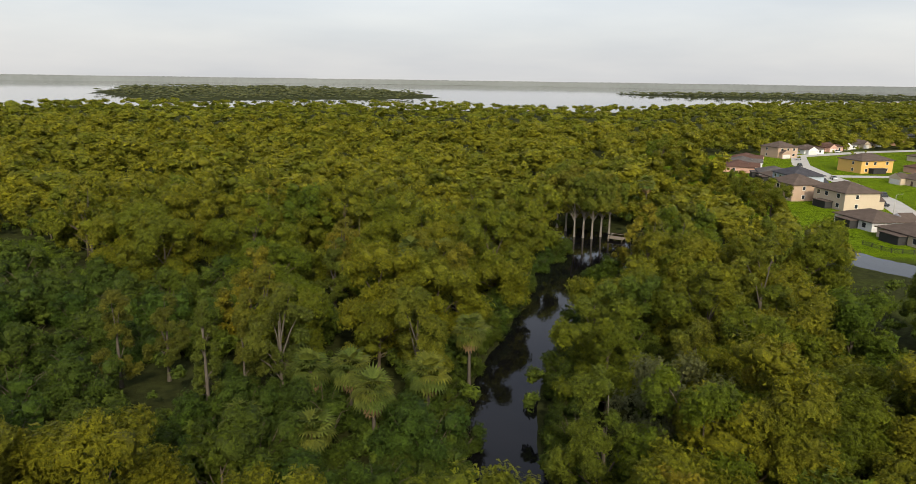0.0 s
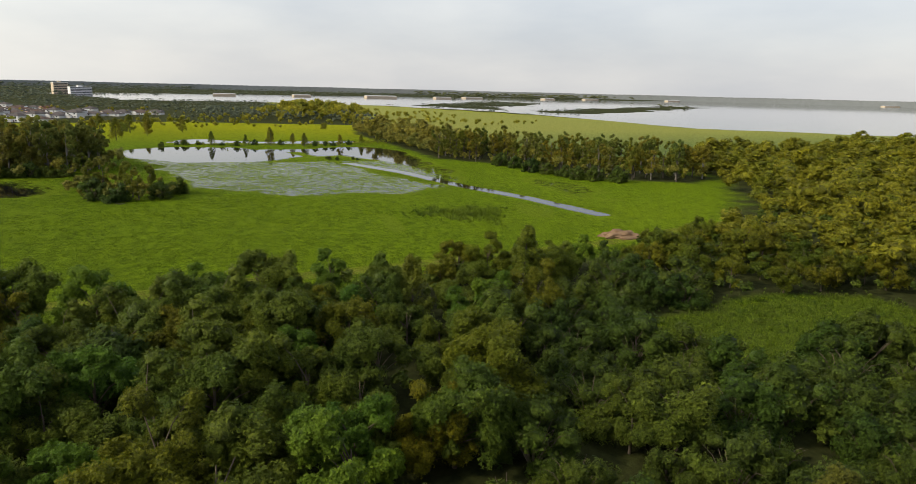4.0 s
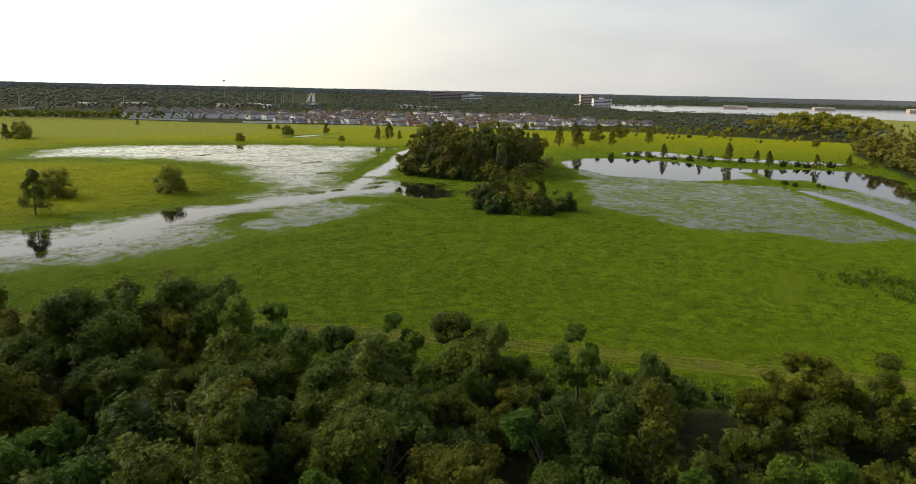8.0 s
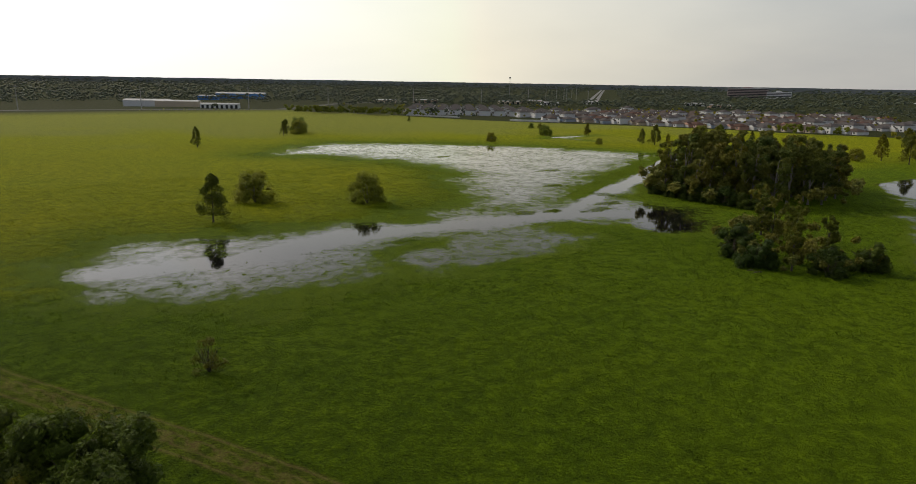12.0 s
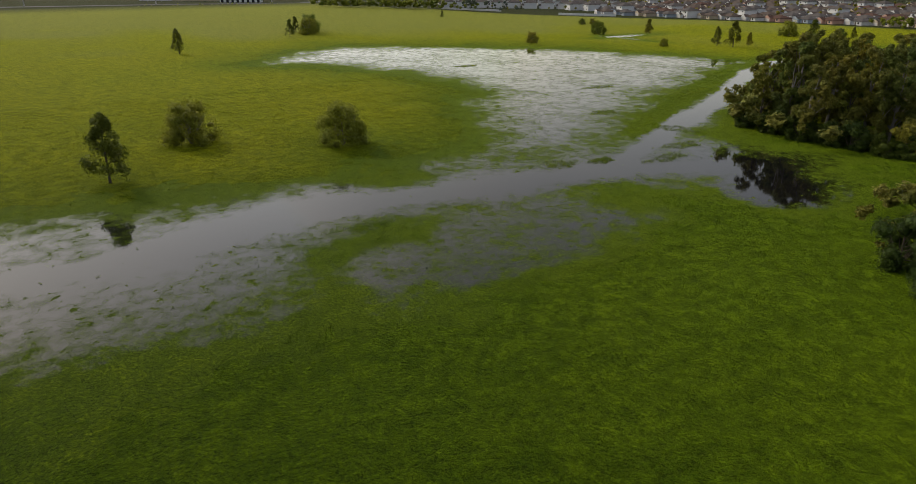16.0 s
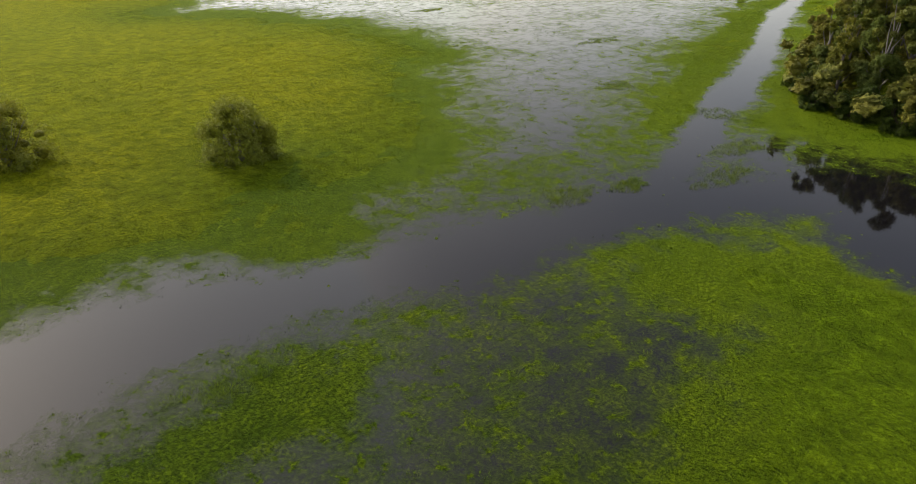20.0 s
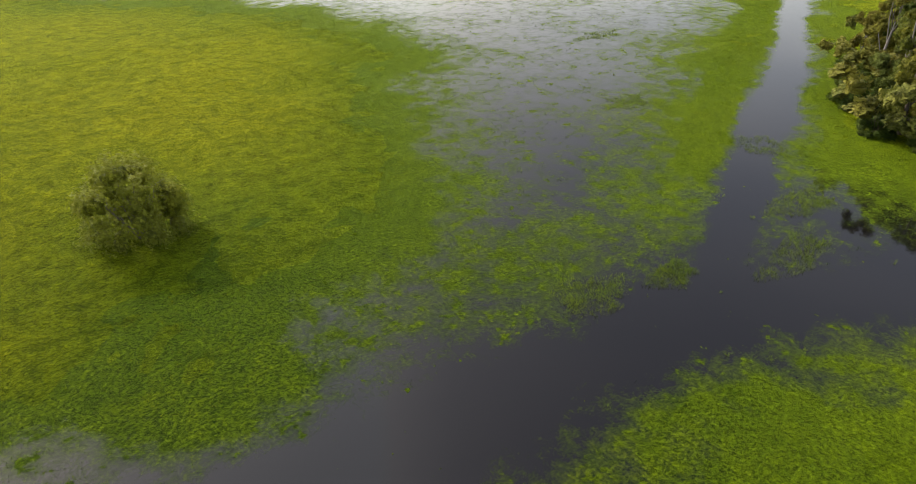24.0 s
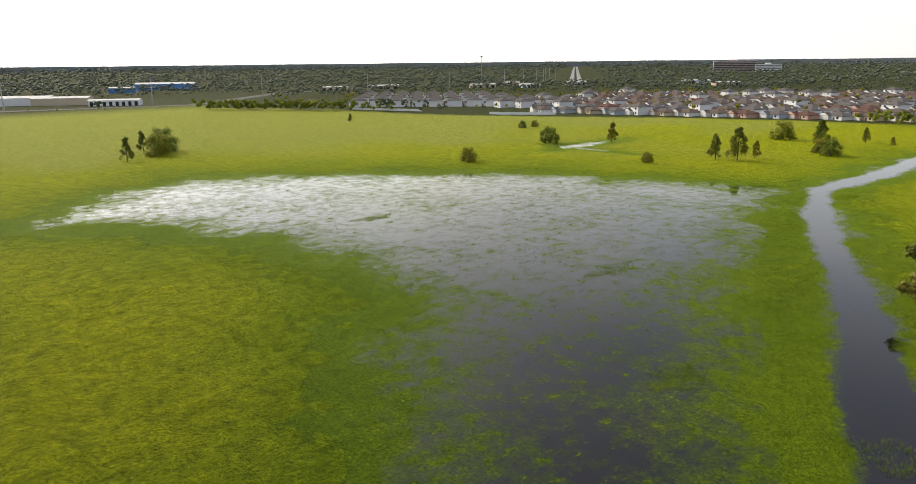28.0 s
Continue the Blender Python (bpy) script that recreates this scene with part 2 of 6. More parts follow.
def grass_colour(m):
    """Pasture green: blades, hand-wide patches and broad drifts."""
    fine = noise_of(m, 2.6, 9, 0.78, "world")
    mid = noise_of(m, 0.42, 7, 0.72, "world")
    wide = noise_of(m, 0.022, 4, 0.55, "world")
    grass = ramp(m, fine, [(0.40, (0.004, 0.014, 0.001)), (0.50, (0.043, 0.060, 0.002)), (0.60, (0.140, 0.160, 0.005))])
    patchy = ramp(m, mid, [(0.36, (0.42, 0.56, 0.6)), (0.5, (1, 1, 1)), (0.64, (1.5, 1.32, 0.9))])
    grass = blend(m, 0.9, grass, patchy, "MULTIPLY")
    broad = ramp(m, wide, [(0.34, (0.80, 0.92, 0.9)), (0.66, (1.20, 1.06, 0.9))])
    drift = ramp(m, noise_of(m, 0.085, 6, 0.62, "world"), [(0.36, (0.72, 0.82, 0.8)), (0.5, (1, 1, 1)), (0.64, (1.22, 1.15, 1))])
    grass = blend(m, 0.9, grass, drift, "MULTIPLY")
    return blend(m, 0.9, grass, broad, "MULTIPLY"), fine, mid


def ground_material():
    m, n, l, b = material("ground_cover", 0.95, 0.0, 0.05)
    painted = add_node(m, "ShaderNodeVertexColor")
    painted.layer_name = "cover"
    cover = painted.outputs["Color"]
    parts = add_node(m, "ShaderNodeSeparateColor")
    l.new(cover, parts.inputs[0])
    grass, fine, mid = grass_colour(m)
    dry = ramp(m, mid, [(0.25, (0.12, 0.145, 0.03)), (0.75, (0.22, 0.21, 0.06))])
    grass = blend(m, parts.outputs["Blue"], grass, dry)
    # deeper green, sappier growth on the wet ground towards the water
    sappy = blend(m, 1.0, grass, (0.31, 0.48, 0.55), "MULTIPLY")
    grass = blend(m, parts.outputs["Green"], grass, sappy)
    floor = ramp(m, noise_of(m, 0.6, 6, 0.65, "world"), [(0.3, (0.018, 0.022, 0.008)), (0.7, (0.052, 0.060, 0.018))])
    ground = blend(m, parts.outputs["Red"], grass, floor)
    # wheel ruts along the track, by the distance from its middle
    ruts = add_node(m, "ShaderNodeValToRGB")
    for n_stop, (at, v) in enumerate(((0.0, 0.1), (0.05, 0.2), (0.08, 0.85), (0.11, 0.15), (0.17, 0.2), (0.20, 0.9), (0.23, 0.25), (0.26, 0.0))):
        e = ruts.color_ramp.elements[n_stop] if n_stop < 2 else ruts.color_ramp.elements.new(at)
        e.position, e.color = at, (v, v, v, 1)
    wander = add_node(m, "ShaderNodeMath")
    wander.operation = "MULTIPLY_ADD"
    l.new(noise_of(m, 0.35, 3, 0.5, "world"), wander.inputs[0])
    wander.inputs[1].default_value = 0.06
    l.new(painted.outputs["Alpha"], wander.inputs[2])
    shift = add_node(m, "ShaderNodeMath")
    shift.operation = "SUBTRACT"
    l.new(wander.outputs[0], shift.inputs[0])
    shift.inputs[1].default_value = 0.03
    l.new(shift.outputs[0], ruts.inputs[0])
    soil = ramp(m, noise_of(m, 1.5, 6, 0.7, "world"), [(0.3, (0.040, 0.026, 0.012)), (0.7, (0.17, 0.105, 0.048))])
    ground = blend(m, ruts.outputs[0], ground, soil)
    # wet mud below the waterline
    level = add_node(m, "ShaderNodeSeparateXYZ")
    l.new(add_node(m, "ShaderNodeNewGeometry").outputs["Position"], level.inputs[0])
    wet = add_node(m, "ShaderNodeMapRange")
    wet.inputs["From Min"].default_value, wet.inputs["From Max"].default_value = -0.12, 0.0
    wet.inputs["To Min"].default_value, wet.inputs["To Max"].default_value = 1.0, 0.0
    l.new(level.outputs["Z"], wet.inputs["Value"])
    ground = blend(m, wet.outputs[0], ground, (0.020, 0.020, 0.012))
    l.new(ground, b.inputs["Base Color"])
    b.inputs["Sheen Roughness"].default_value = 0.36
    l.new(blend(m, parts.outputs["Blue"], blend(m, parts.outputs["Green"], (0.77, 0.80, 0.012), (0.34, 0.51, 0.010)), (0.22, 0.23, 0.09)), b.inputs["Sheen Tint"])
    tips = add_node(m, "ShaderNodeMapRange")
    tips.inputs["To Min"].default_value, tips.inputs["To Max"].default_value = 0.66, 0.0
    l.new(parts.outputs["Red"], tips.inputs["Value"])
    l.new(blend(m, 1.0, tips.outputs[0], ramp(m, mid, [(0.36, (0.68, 0.68, 0.68)), (0.64, (1.2, 1.2, 1.2))]), "MULTIPLY"), b.inputs["Sheen Weight"])
    high = blend(m, 0.5, fine, mid)
    bump(m, high, 1.0, 0.5, b)
    return m


def water_material(name, tint, murk=0.45):
    m, n, l, b = material(name, 0.04, 0.0, 0.5)
    b.inputs["Base Color"].default_value = (*tint, 1)
    b.inputs["IOR"].default_value = 1.33
    bump(m, noise_of(m, 1.1, 3, 0.5, "world"), 0.10, 0.03, b)
    clear = add_node(m, "ShaderNodeBsdfTransparent")
    clear.inputs["Color"].default_value = (0.55, 0.58, 0.45, 1)
    mix = add_node(m, "ShaderNodeMixShader")
    mix.inputs[0].default_value = murk
    l.new(clear.outputs[0], mix.inputs[1])
    l.new(b.outputs[0], mix.inputs[2])
    l.new(mix.outputs[0], n["Material Output"].inputs["Surface"])
    return m


def flood_material():
    """Dark water, and the grass blades that stand through it, thicker where the water is thin."""
    m = water_material("flood_water", (0.005, 0.0045, 0.006), 1.0)
    n, l = m.node_tree.nodes, m.node_tree.links
    painted = add_node(m, "ShaderNodeVertexColor")
    painted.layer_name = "weed"
    amount = add_node(m, "ShaderNodeSeparateColor")
    l.new(painted.outputs["Color"], amount.inputs[0])
    def sum_of(first, gain, second, shift):
        """first * gain + shift, then plus second."""
        scaled, total = add_node(m, "ShaderNodeMath"), add_node(m, "ShaderNodeMath")
        scaled.operation, total.operation = "MULTIPLY_ADD", "ADD"
        l.new(first, scaled.inputs[0])
        scaled.inputs[1].default_value, scaled.inputs[2].default_value = gain, shift
        l.new(scaled.outputs[0], total.inputs[0])
        l.new(second, total.inputs[1])
        return total.outputs[0]

    def rise(value, low, high):
        step = add_node(m, "ShaderNodeMapRange")
        step.inputs["From Min"].default_value, step.inputs["From Max"].default_value = low, high
        l.new(value, step.inputs["Value"])
        return step.outputs[0]

    speck = noise_of(m, 5.0, 6, 0.8, "world")
    drift = noise_of(m, 0.33, 8, 0.72, "world")
    # a thin film of blades and weed, closing towards the dry land, and denser cushions standing in it
    film = rise(sum_of(speck, 0.75, sum_of(drift, 1.3, amount.outputs["Red"], -0.65), -0.375), 0.36, 0.84)
    cushion = rise(sum_of(noise_of(m, 0.95, 5, 0.62, "world"), 1.0, sum_of(amount.outputs["Red"], 0.34, drift, -0.17), -0.5), 0.62, 0.655)
    either = add_node(m, "ShaderNodeMath")
    either.operation = "MAXIMUM"
    l.new(film, either.inputs[0])
    l.new(cushion, either.inputs[1])
    blades = add_node(m, "ShaderNodeBsdfPrincipled")
    blades.inputs["Roughness"].default_value, blades.inputs["Specular IOR Level"].default_value = 0.9, 0.05
    l.new(blend(m, 1.0, grass_colour(m)[0], (0.46, 0.64, 0.7), "MULTIPLY"), blades.inputs["Base Color"])
    blades.inputs["Sheen Weight"].default_value, blades.inputs["Sheen Roughness"].default_value = 0.5, 0.36
    blades.inputs["Sheen Tint"].default_value = (0.46, 0.62, 0.015, 1)
    bump(m, speck, 1.0, 0.12, blades)
    mix = add_node(m, "ShaderNodeMixShader")
    l.new(either.outputs[0], mix.inputs[0])
    l.new(n["Principled BSDF"].outputs[0], mix.inputs[1])
    l.new(blades.outputs[0], mix.inputs[2])
    l.new(mix.outputs[0], n["Material Output"].inputs["Surface"])
    return m


GROUND = ground_material()
WATER = flood_material()
RIVER = water_material("blackwater", (0.004, 0.004, 0.005), 1.0)
LAKE = water_material("lake_water", (0.03, 0.035, 0.045), 1.0)

# ---- the lie of the land ----
def lattice(x, y, cell, seed):
    """Smooth noise between -1 and 1 with features of that many metres."""
    grid = np.random.RandomState(seed).uniform(-1, 1, (257, 257))
    u, v = np.asarray(x, float) / cell + 1000, np.asarray(y, float) / cell + 1000
    i, j = np.floor(u).astype(int), np.floor(v).astype(int)
    a, b = u - i, v - j
    a, b = a * a * (3 - 2 * a), b * b * (3 - 2 * b)
    i0, i1, j0, j1 = i % 257, (i + 1) % 257, j % 257, (j + 1) % 257
    return (grid[i0, j0] * (1 - a) + grid[i1, j0] * a) * (1 - b) + (grid[i0, j1] * (1 - a) + grid[i1, j1] * a) * b


def inside(x, y, outline):
    """Metres from the outline, positive within it."""
    p = np.array(outline, float)
    q = np.roll(p, -1, 0)
    near, odd = np.full(np.shape(x), 1e9), np.zeros(np.shape(x), bool)
    for (ax, ay), (bx, by) in zip(p, q):
        dx, dy = bx - ax, by - ay
        k = np.clip(((x - ax) * dx + (y - ay) * dy) / (dx * dx + dy * dy), 0, 1)
        near = np.minimum(near, np.hypot(x - ax - k * dx, y - ay - k * dy))
        if ay != by:
            odd ^= ((ay > y) != (by > y)) & (x < (bx - ax) * (y - ay) / (by - ay) + ax)
    return np.where(odd, near, -near)


def along(x, y, line, width):
    """Metres within a band of that width along a line, positive inside."""
    near = np.full(np.shape(x), 1e9)
    for (ax, ay), (bx, by) in zip(line, line[1:]):
        dx, dy = bx - ax, by - ay
        k = np.clip(((x - ax) * dx + (y - ay) * dy) / (dx * dx + dy * dy), 0, 1)
        near = np.minimum(near, np.hypot(x - ax - k * dx, y - ay - k * dy))
    return width / 2 - near


WEST_POND = [(-247, -256), (-264, -283), (-300, -305), (-331, -284), (-380, -248), (-400, -210), (-416, -177), (-422, -150), (-386, -140),
             (-354, -129), (-310, -108), (-280, -93), (-262, -80), (-225, -80), (-204, -86), (-212, -98), (-234, -107), (-248, -116), (-254, -128), (-262, -141), (-276, -157), (-283, -171), (-280, -197), (-266, -233)]
CHANNEL = [(-127, -92), (-139, -102), (-161, -101), (-179, -95), (-203, -89), (-232, -88), (-262, -86), (-276, -89), (-318, -105), (-352, -119), (-386, -135), (-422, -149),
           (-463, -146), (-520, -146), (-520, -142), (-463, -140), (-424, -142), (-390, -130), (-352, -112), (-328, -101), (-314, -95), (-299, -88), (-287, -78), (-285, -68), (-292, -50), (-263, -34), (-255, -41),
           (-254, -54), (-240, -60), (-214, -63), (-192, -67), (-180, -66), (-176, -55), (-167, -48), (-154, -46), (-142, -52), (-128, -64), (-124, -80)]
CHANNEL_BED = [(-256, -75), (-272, -81), (-287, -88), (-318, -100), (-352, -116), (-388, -133), (-424, -146), (-463, -143), (-520, -144)]
POOL_BED = [(-132, -80), (-155, -76), (-185, -82), (-215, -76), (-250, -70), (-272, -56), (-258, -44)]
LAGOON = [(-395, -44), (-425, -44), (-441, -28), (-440, 12), (-426, 28), (-431, 58), (-443, 75), (-450, 96), (-411, 112), (-345, 112), (-322, 104), (-362, 88), (-385, 72), (-378, 52), (-352, 30), (-350, -5), (-372, -30)]
LAGOON_BACK = [(-470, -30), (-500, -26), (-503, -8), (-489, 12), (-483, 32), (-491, 54), (-492, 92), (-478, 92), (-466, 66), (-466, 38), (-470, 14), (-465, 2), (-460, -14)]
LAGOON_BAR = [(-404, 48), (-378, 58), (-358, 67), (-337, 76), (-310, 86), (-289, 95), (-274, 101)]
LAGOON_SHALLOWS = [(-372, -30), (-355, 30), (-362, 80), (-355, 119), (-302, 117), (-271, 112), (-244, 83), (-246, 46), (-265, 14), (-317, -6)]
BANK_STRIP = [(-384, -145), (-350, -128), (-319, -115), (-297, -105), (-284, -99), (-271, -92), (-269, -85), (-280, -89), (-304, -100), (-331, -111), (-355, -122), (-389, -138)]
DITCH = [(-348, 73), (-309, 94), (-266, 109), (-232, 125), (-199, 136)]
RIVER_LINE = [(9, -60), (7, 0), (6, 40), (4, 62), (5, 75), (10, 92), (15, 108), (19, 124), (27, 141), (34, 158), (30, 172), (8, 182), (-30, 205)]
RIVER_POOL = [(12, 118), (14, 134), (20, 152), (18, 168), (30, 172), (44, 168), (44, 152), (34, 136), (24, 120)]
CANAL = [(62, 215), (76, 180), (84, 160), (90, 143), (98, 132), (112, 120)]
HOLLOW = [(90, 143), (82, 130), (68, 112), (56, 94), (48, 75), (40, 60)]
LAKE_SHORE = [(-4950, 4900), (-4950, 3300), (-3500, 2020), (-3440, 1060), (-2960, 160), (-2600, -480), (-2300, -620), (-1900, -420), (-1600, -280), (-1660, -30), (-1620, 190), (-1228, 405), (-915, 480), (-711, 515), (-640, 640),
              (-560, 760), (-470, 850), (-300, 880), (-142, 885), (-20, 925), (110, 840), (220, 900), (380, 1120), (640, 1330), (1000, 1420), (2000, 1500), (4900, 1900), (4900, 4900)]
ISLAND = [(-830, 1530), (-480, 1060), (-330, 1130), (-200, 1230), (-100, 1330), (-40, 1480), (-70, 1800), (-300, 2300), (-700, 2600), (-1100, 2300)]
EAST_ISLE = [(460, 2280), (560, 1850), (800, 1760), (1100, 1800), (1700, 1900), (1900, 2300), (1200, 2500)]
SPIT = [(-1560, 330), (-1700, 400), (-2340, 720), (-2200, 900), (-1900, 760), (-1555, 540), (-1300, 470)]
SPIT_B = [(-1250, 500), (-1700, 900), (-2100, 1300), (-1900, 1330), (-1500, 960), (-1150, 600)]
NORTH_LAND = [(-4950, 4900), (-4950, 4300), (-3000, 4300), (-1200, 4650), (600, 4700), (2500, 4300), (4900, 3700), (4900, 4900)]
TRACK = [(-95, -75), (-111, -36), (-119, -18), (-126, -2), (-132, 14), (-138, 34), (-143, 56), (-150, 84), (-158, 114), (-166, 134), (-172, 147)]


ESTATE = [(-470, -640), (-520, -540), (-600, -400), (-640, -290), (-690, -190), (-760, -60), (-900, -40), (-1020, -160), (-1000, -380), (-900, -560), (-760, -700), (-560, -740)]
SHOPS = [(-150, -760), (-420, -690), (-470, -640), (-560, -740), (-640, -900), (-300, -980), (-100, -900)]
EAST_ESTATE = [(84, 150), (82, 250), (90, 345), (160, 420), (300, 500), (420, 500), (420, 120), (150, 130)]
BOULEVARD = [(-1140, -800), (-1269, -902), (-2429, -1819), (-3700, -2820)]
HIGHWAY = [(120, -790), (-430, -715), (-640, -880), (-980, -1000)]
PASTURE_EDGE = [(-84, -62), (-20, -300), (60, -730), (-316, -714), (-371, -688), (-429, -682), (-465, -668), (-521, -534), (-539, -448), (-577, -378), (-621, -311), (-646, -248), (-660, -186), (-720, -60), (-690, 150), (-600, 160), (-280, 240), (-150, 150)]
MARSH = [(-280, 240), (-600, 160), (-690, 150), (-1650, 0), (-1620, 190), (-900, 500), (-640, 700), (-480, 700)]


def wetness(x, y):
    """About 1 in open water, 0 at its edge, -1 on dry land."""
    s = np.full(np.shape(x), -1.0)
    ragged = 3.0 * lattice(x, y, 13, 51) + 1.6 * lattice(x, y, 4.7, 52)
    for d, soft, top in ((ragged * 1.6 + inside(x, y, WEST_POND), 46, 0.45), (1.5 * ragged + 4.0 + inside(x, y, CHANNEL), 40, 0.55), (0.6 * ragged + along(x, y, POOL_BED, 20), 9, 0.95), (0.3 * ragged + along(x, y, CHANNEL_BED, 8), 3, 0.95), (np.minimum(0.7 * ragged + inside(x, y, LAGOON), 2.2 + 0.5 * ragged - along(x, y, LAGOON_BAR, 7)), 7, 0.95), (0.5 * ragged + inside(x, y, LAGOON_BACK), 6, 0.8), (np.minimum(ragged * 1.5 + inside(x, y, LAGOON_SHALLOWS), 1.5 + ragged - along(x, y, LAGOON_BAR, 7)), 16, 0.21),
                         (along(x, y, DITCH, 8), 3, 1.0), (along(x, y, RIVER_LINE, 8), 4, 1.0), (inside(x, y, RIVER_POOL), 4, 1.0), (along(x, y, CANAL, 11), 3, 1.0)):
        s = np.maximum(s, np.minimum(d / soft, top))
    for cx, cy, rx, ry, top in ((-209, -54, 28, 15, 0.26), (-164, 141, 4.5, 1.6, 0.6), (-465, -262, 26, 7, 0.3), (-455, -250, 4, 22, 0.15), (-206, 118, 12, 5, 0.05), (-196, 70, 12, 3, 0.05), (-150, 66, 3, 1, 0.15), (-258, 150, 26, 11, 0.16)):
        s = np.maximum(s, np.minimum((1 - np.hypot((x - cx) / rx, (y - cy) / ry) + 0.12 * ragged) * 0.7, top))
    lake = np.minimum.reduce([inside(x, y, LAKE_SHORE), -inside(x, y, ISLAND), -inside(x, y, EAST_ISLE), -inside(x, y, SPIT), -inside(x, y, SPIT_B), -inside(x, y, NORTH_LAND)])
    lake = lake + 30 * lattice(x, y, 90, 5) + 12 * lattice(x, y, 31, 6)
    return np.maximum(s, np.clip(lake / 25, -1, 1))


def height_at(x, y):
    s = wetness(x, y)
    n = 0.35 * lattice(x, y, 9, 1) + 0.4 * lattice(x, y, 3.6, 2) + 0.5 * lattice(x, y, 1.9, 3)
    rough = np.clip(1.25 - np.abs(s) * 0.55, 0.35, 1)
    return -0.04 - 0.34 * np.clip(s, -1, 1) + 0.07 * n * rough


FOREST = [(-84, -62), (-98, -34), (-108, -8), (-118, 20), (-128, 52), (-137, 84), (-146, 112), (-152, 134), (-160, 156), (-190, 188), (-240, 214), (-280, 236), (-330, 232), (-372, 300), (-420, 420), (-500, 600), (-470, 820), (-300, 850), (-142, 860),
          (-20, 890), (110, 810), (220, 860), (400, 1060), (640, 1250), (1000, 1330), (2000, 1400), (3500, 1500), (3500, 500), (420, 420), (230, 400), (90, 345), (78, 300), (80, 250), (82, 200), (70, 170), (80, 140), (76, 60), (70, -60), (40, -140), (-40, -140)]
BELT = [(-280, 172), (-335, 152), (-370, 122), (-560, 100), (-610, 104), (-600, 140), (-480, 150), (-390, 168), (-330, 205), (-280, 234), (-262, 210)]
CLEARING = [(-88, 90), (-101, 95), (-107, 112), (-112, 130), (-108, 148), (-97, 150), (-86, 138), (-82, 120), (-83, 104)]


BANK = [(72, 178), (84, 200), (90, 150), (98, 140), (80, 122), (74, 126), (82, 145)]


def woods(x, y):
    return np.minimum.reduce([inside(x, y, FOREST), -inside(x, y, CLEARING), -along(x, y, RIVER_LINE, 8), -along(x, y, CANAL, 12), -along(x, y, HOLLOW, 9), -inside(x, y, RIVER_POOL), -inside(x, y, BANK)])


def axis_steps(a, b, step, wide_a, wide_b, wide_step, far, grow=1.35):
    core = list(np.arange(a, b + step / 2, step))
    up = list(np.arange(b + wide_step, wide_b + 0.1, wide_step))
    down = list(np.arange(a - wide_step, wide_a - 0.1, -wide_step))
    for side, edge, sign in ((up, up[-1] if up else b, 1), (down, down[-1] if down else a, -1)):
        s = wide_step
        while abs(edge) < far:
            s = min(s * grow, 90)
            edge += sign * s
            side.append(edge)
    return np.array(sorted(down) + core + up)


def mesh_of(name, verts, faces, materials, smooth=False, slots=None):
    me = bpy.data.meshes.new(name)
    verts, faces = np.asarray(verts, np.float32), np.asarray(faces, np.int32)
    k = faces.shape[1]
    me.vertices.add(len(verts))
    me.vertices.foreach_set("co", verts.ravel())
    me.loops.add(faces.size)
    me.loops.foreach_set("vertex_index", faces.ravel())
    me.polygons.add(len(faces))
    me.polygons.foreach_set("loop_start", np.arange(0, faces.size, k, dtype=np.int32))
    me.polygons.foreach_set("use_smooth", np.full(len(faces), smooth))
    for one in materials:
        me.materials.append(one)
    if slots is not None:
        me.polygons.foreach_set("material_index", np.asarray(slots, np.int32))
    me.update()
    me.validate()
    return me


gx = axis_steps(-430, -97, 1.5, -700, 140, 6.0, 5200)
gy = axis_steps(-310, 150, 1.5, -420, 420, 6.0, 5200)
GX, GY = np.meshgrid(gx, gy, indexing="ij")
GZ = height_at(GX, GY)
nx, ny = GX.shape
idx = np.arange(nx * ny).reshape(nx, ny)
quads = np.stack([idx[:-1, :-1], idx[1:, :-1], idx[1:, 1:], idx[:-1, 1:]], -1).reshape(-1, 4)
ground_mesh = mesh_of("ground", np.stack([GX, GY, GZ], -1).reshape(-1, 3), quads, [GROUND], True)
# forest floor cover; on the far plain it darkens gaps as tree shade would
plain_side = np.minimum.reduce([-inside(GX, GY, PASTURE_EDGE), -inside(GX, GY, MARSH), -woods(GX, GY), -inside(GX, GY, EAST_ESTATE), -inside(GX, GY, CLEARING)])
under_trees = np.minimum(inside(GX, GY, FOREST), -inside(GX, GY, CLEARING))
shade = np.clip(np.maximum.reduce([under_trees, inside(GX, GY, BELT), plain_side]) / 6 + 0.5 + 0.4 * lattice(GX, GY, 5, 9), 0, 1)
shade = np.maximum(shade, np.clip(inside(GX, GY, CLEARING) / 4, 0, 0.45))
beside = np.clip(-along(GX, GY, TRACK, 0) / 10, 0, 1)
dry = np.clip((-GY - 0.35 * GX - 400) / 260 + 0.3 * lattice(GX, GY, 40, 12), 0, 0.5)
damp = np.clip(0.72 + 0.85 * wetness(GX, GY) + 0.14 * lattice(GX, GY, 23, 14), 0, 0.7)
damp = np.maximum(damp, np.clip((GY + 102) / 44 + 0.3 * lattice(GX, GY, 17, 15), 0, 0.97) * np.clip((GX + 640) / 200, 0, 1))
dry = np.maximum(dry, np.clip(inside(GX, GY, MARSH) / 20 + 0.25 * lattice(GX, GY, 50, 13), 0, 0.8))
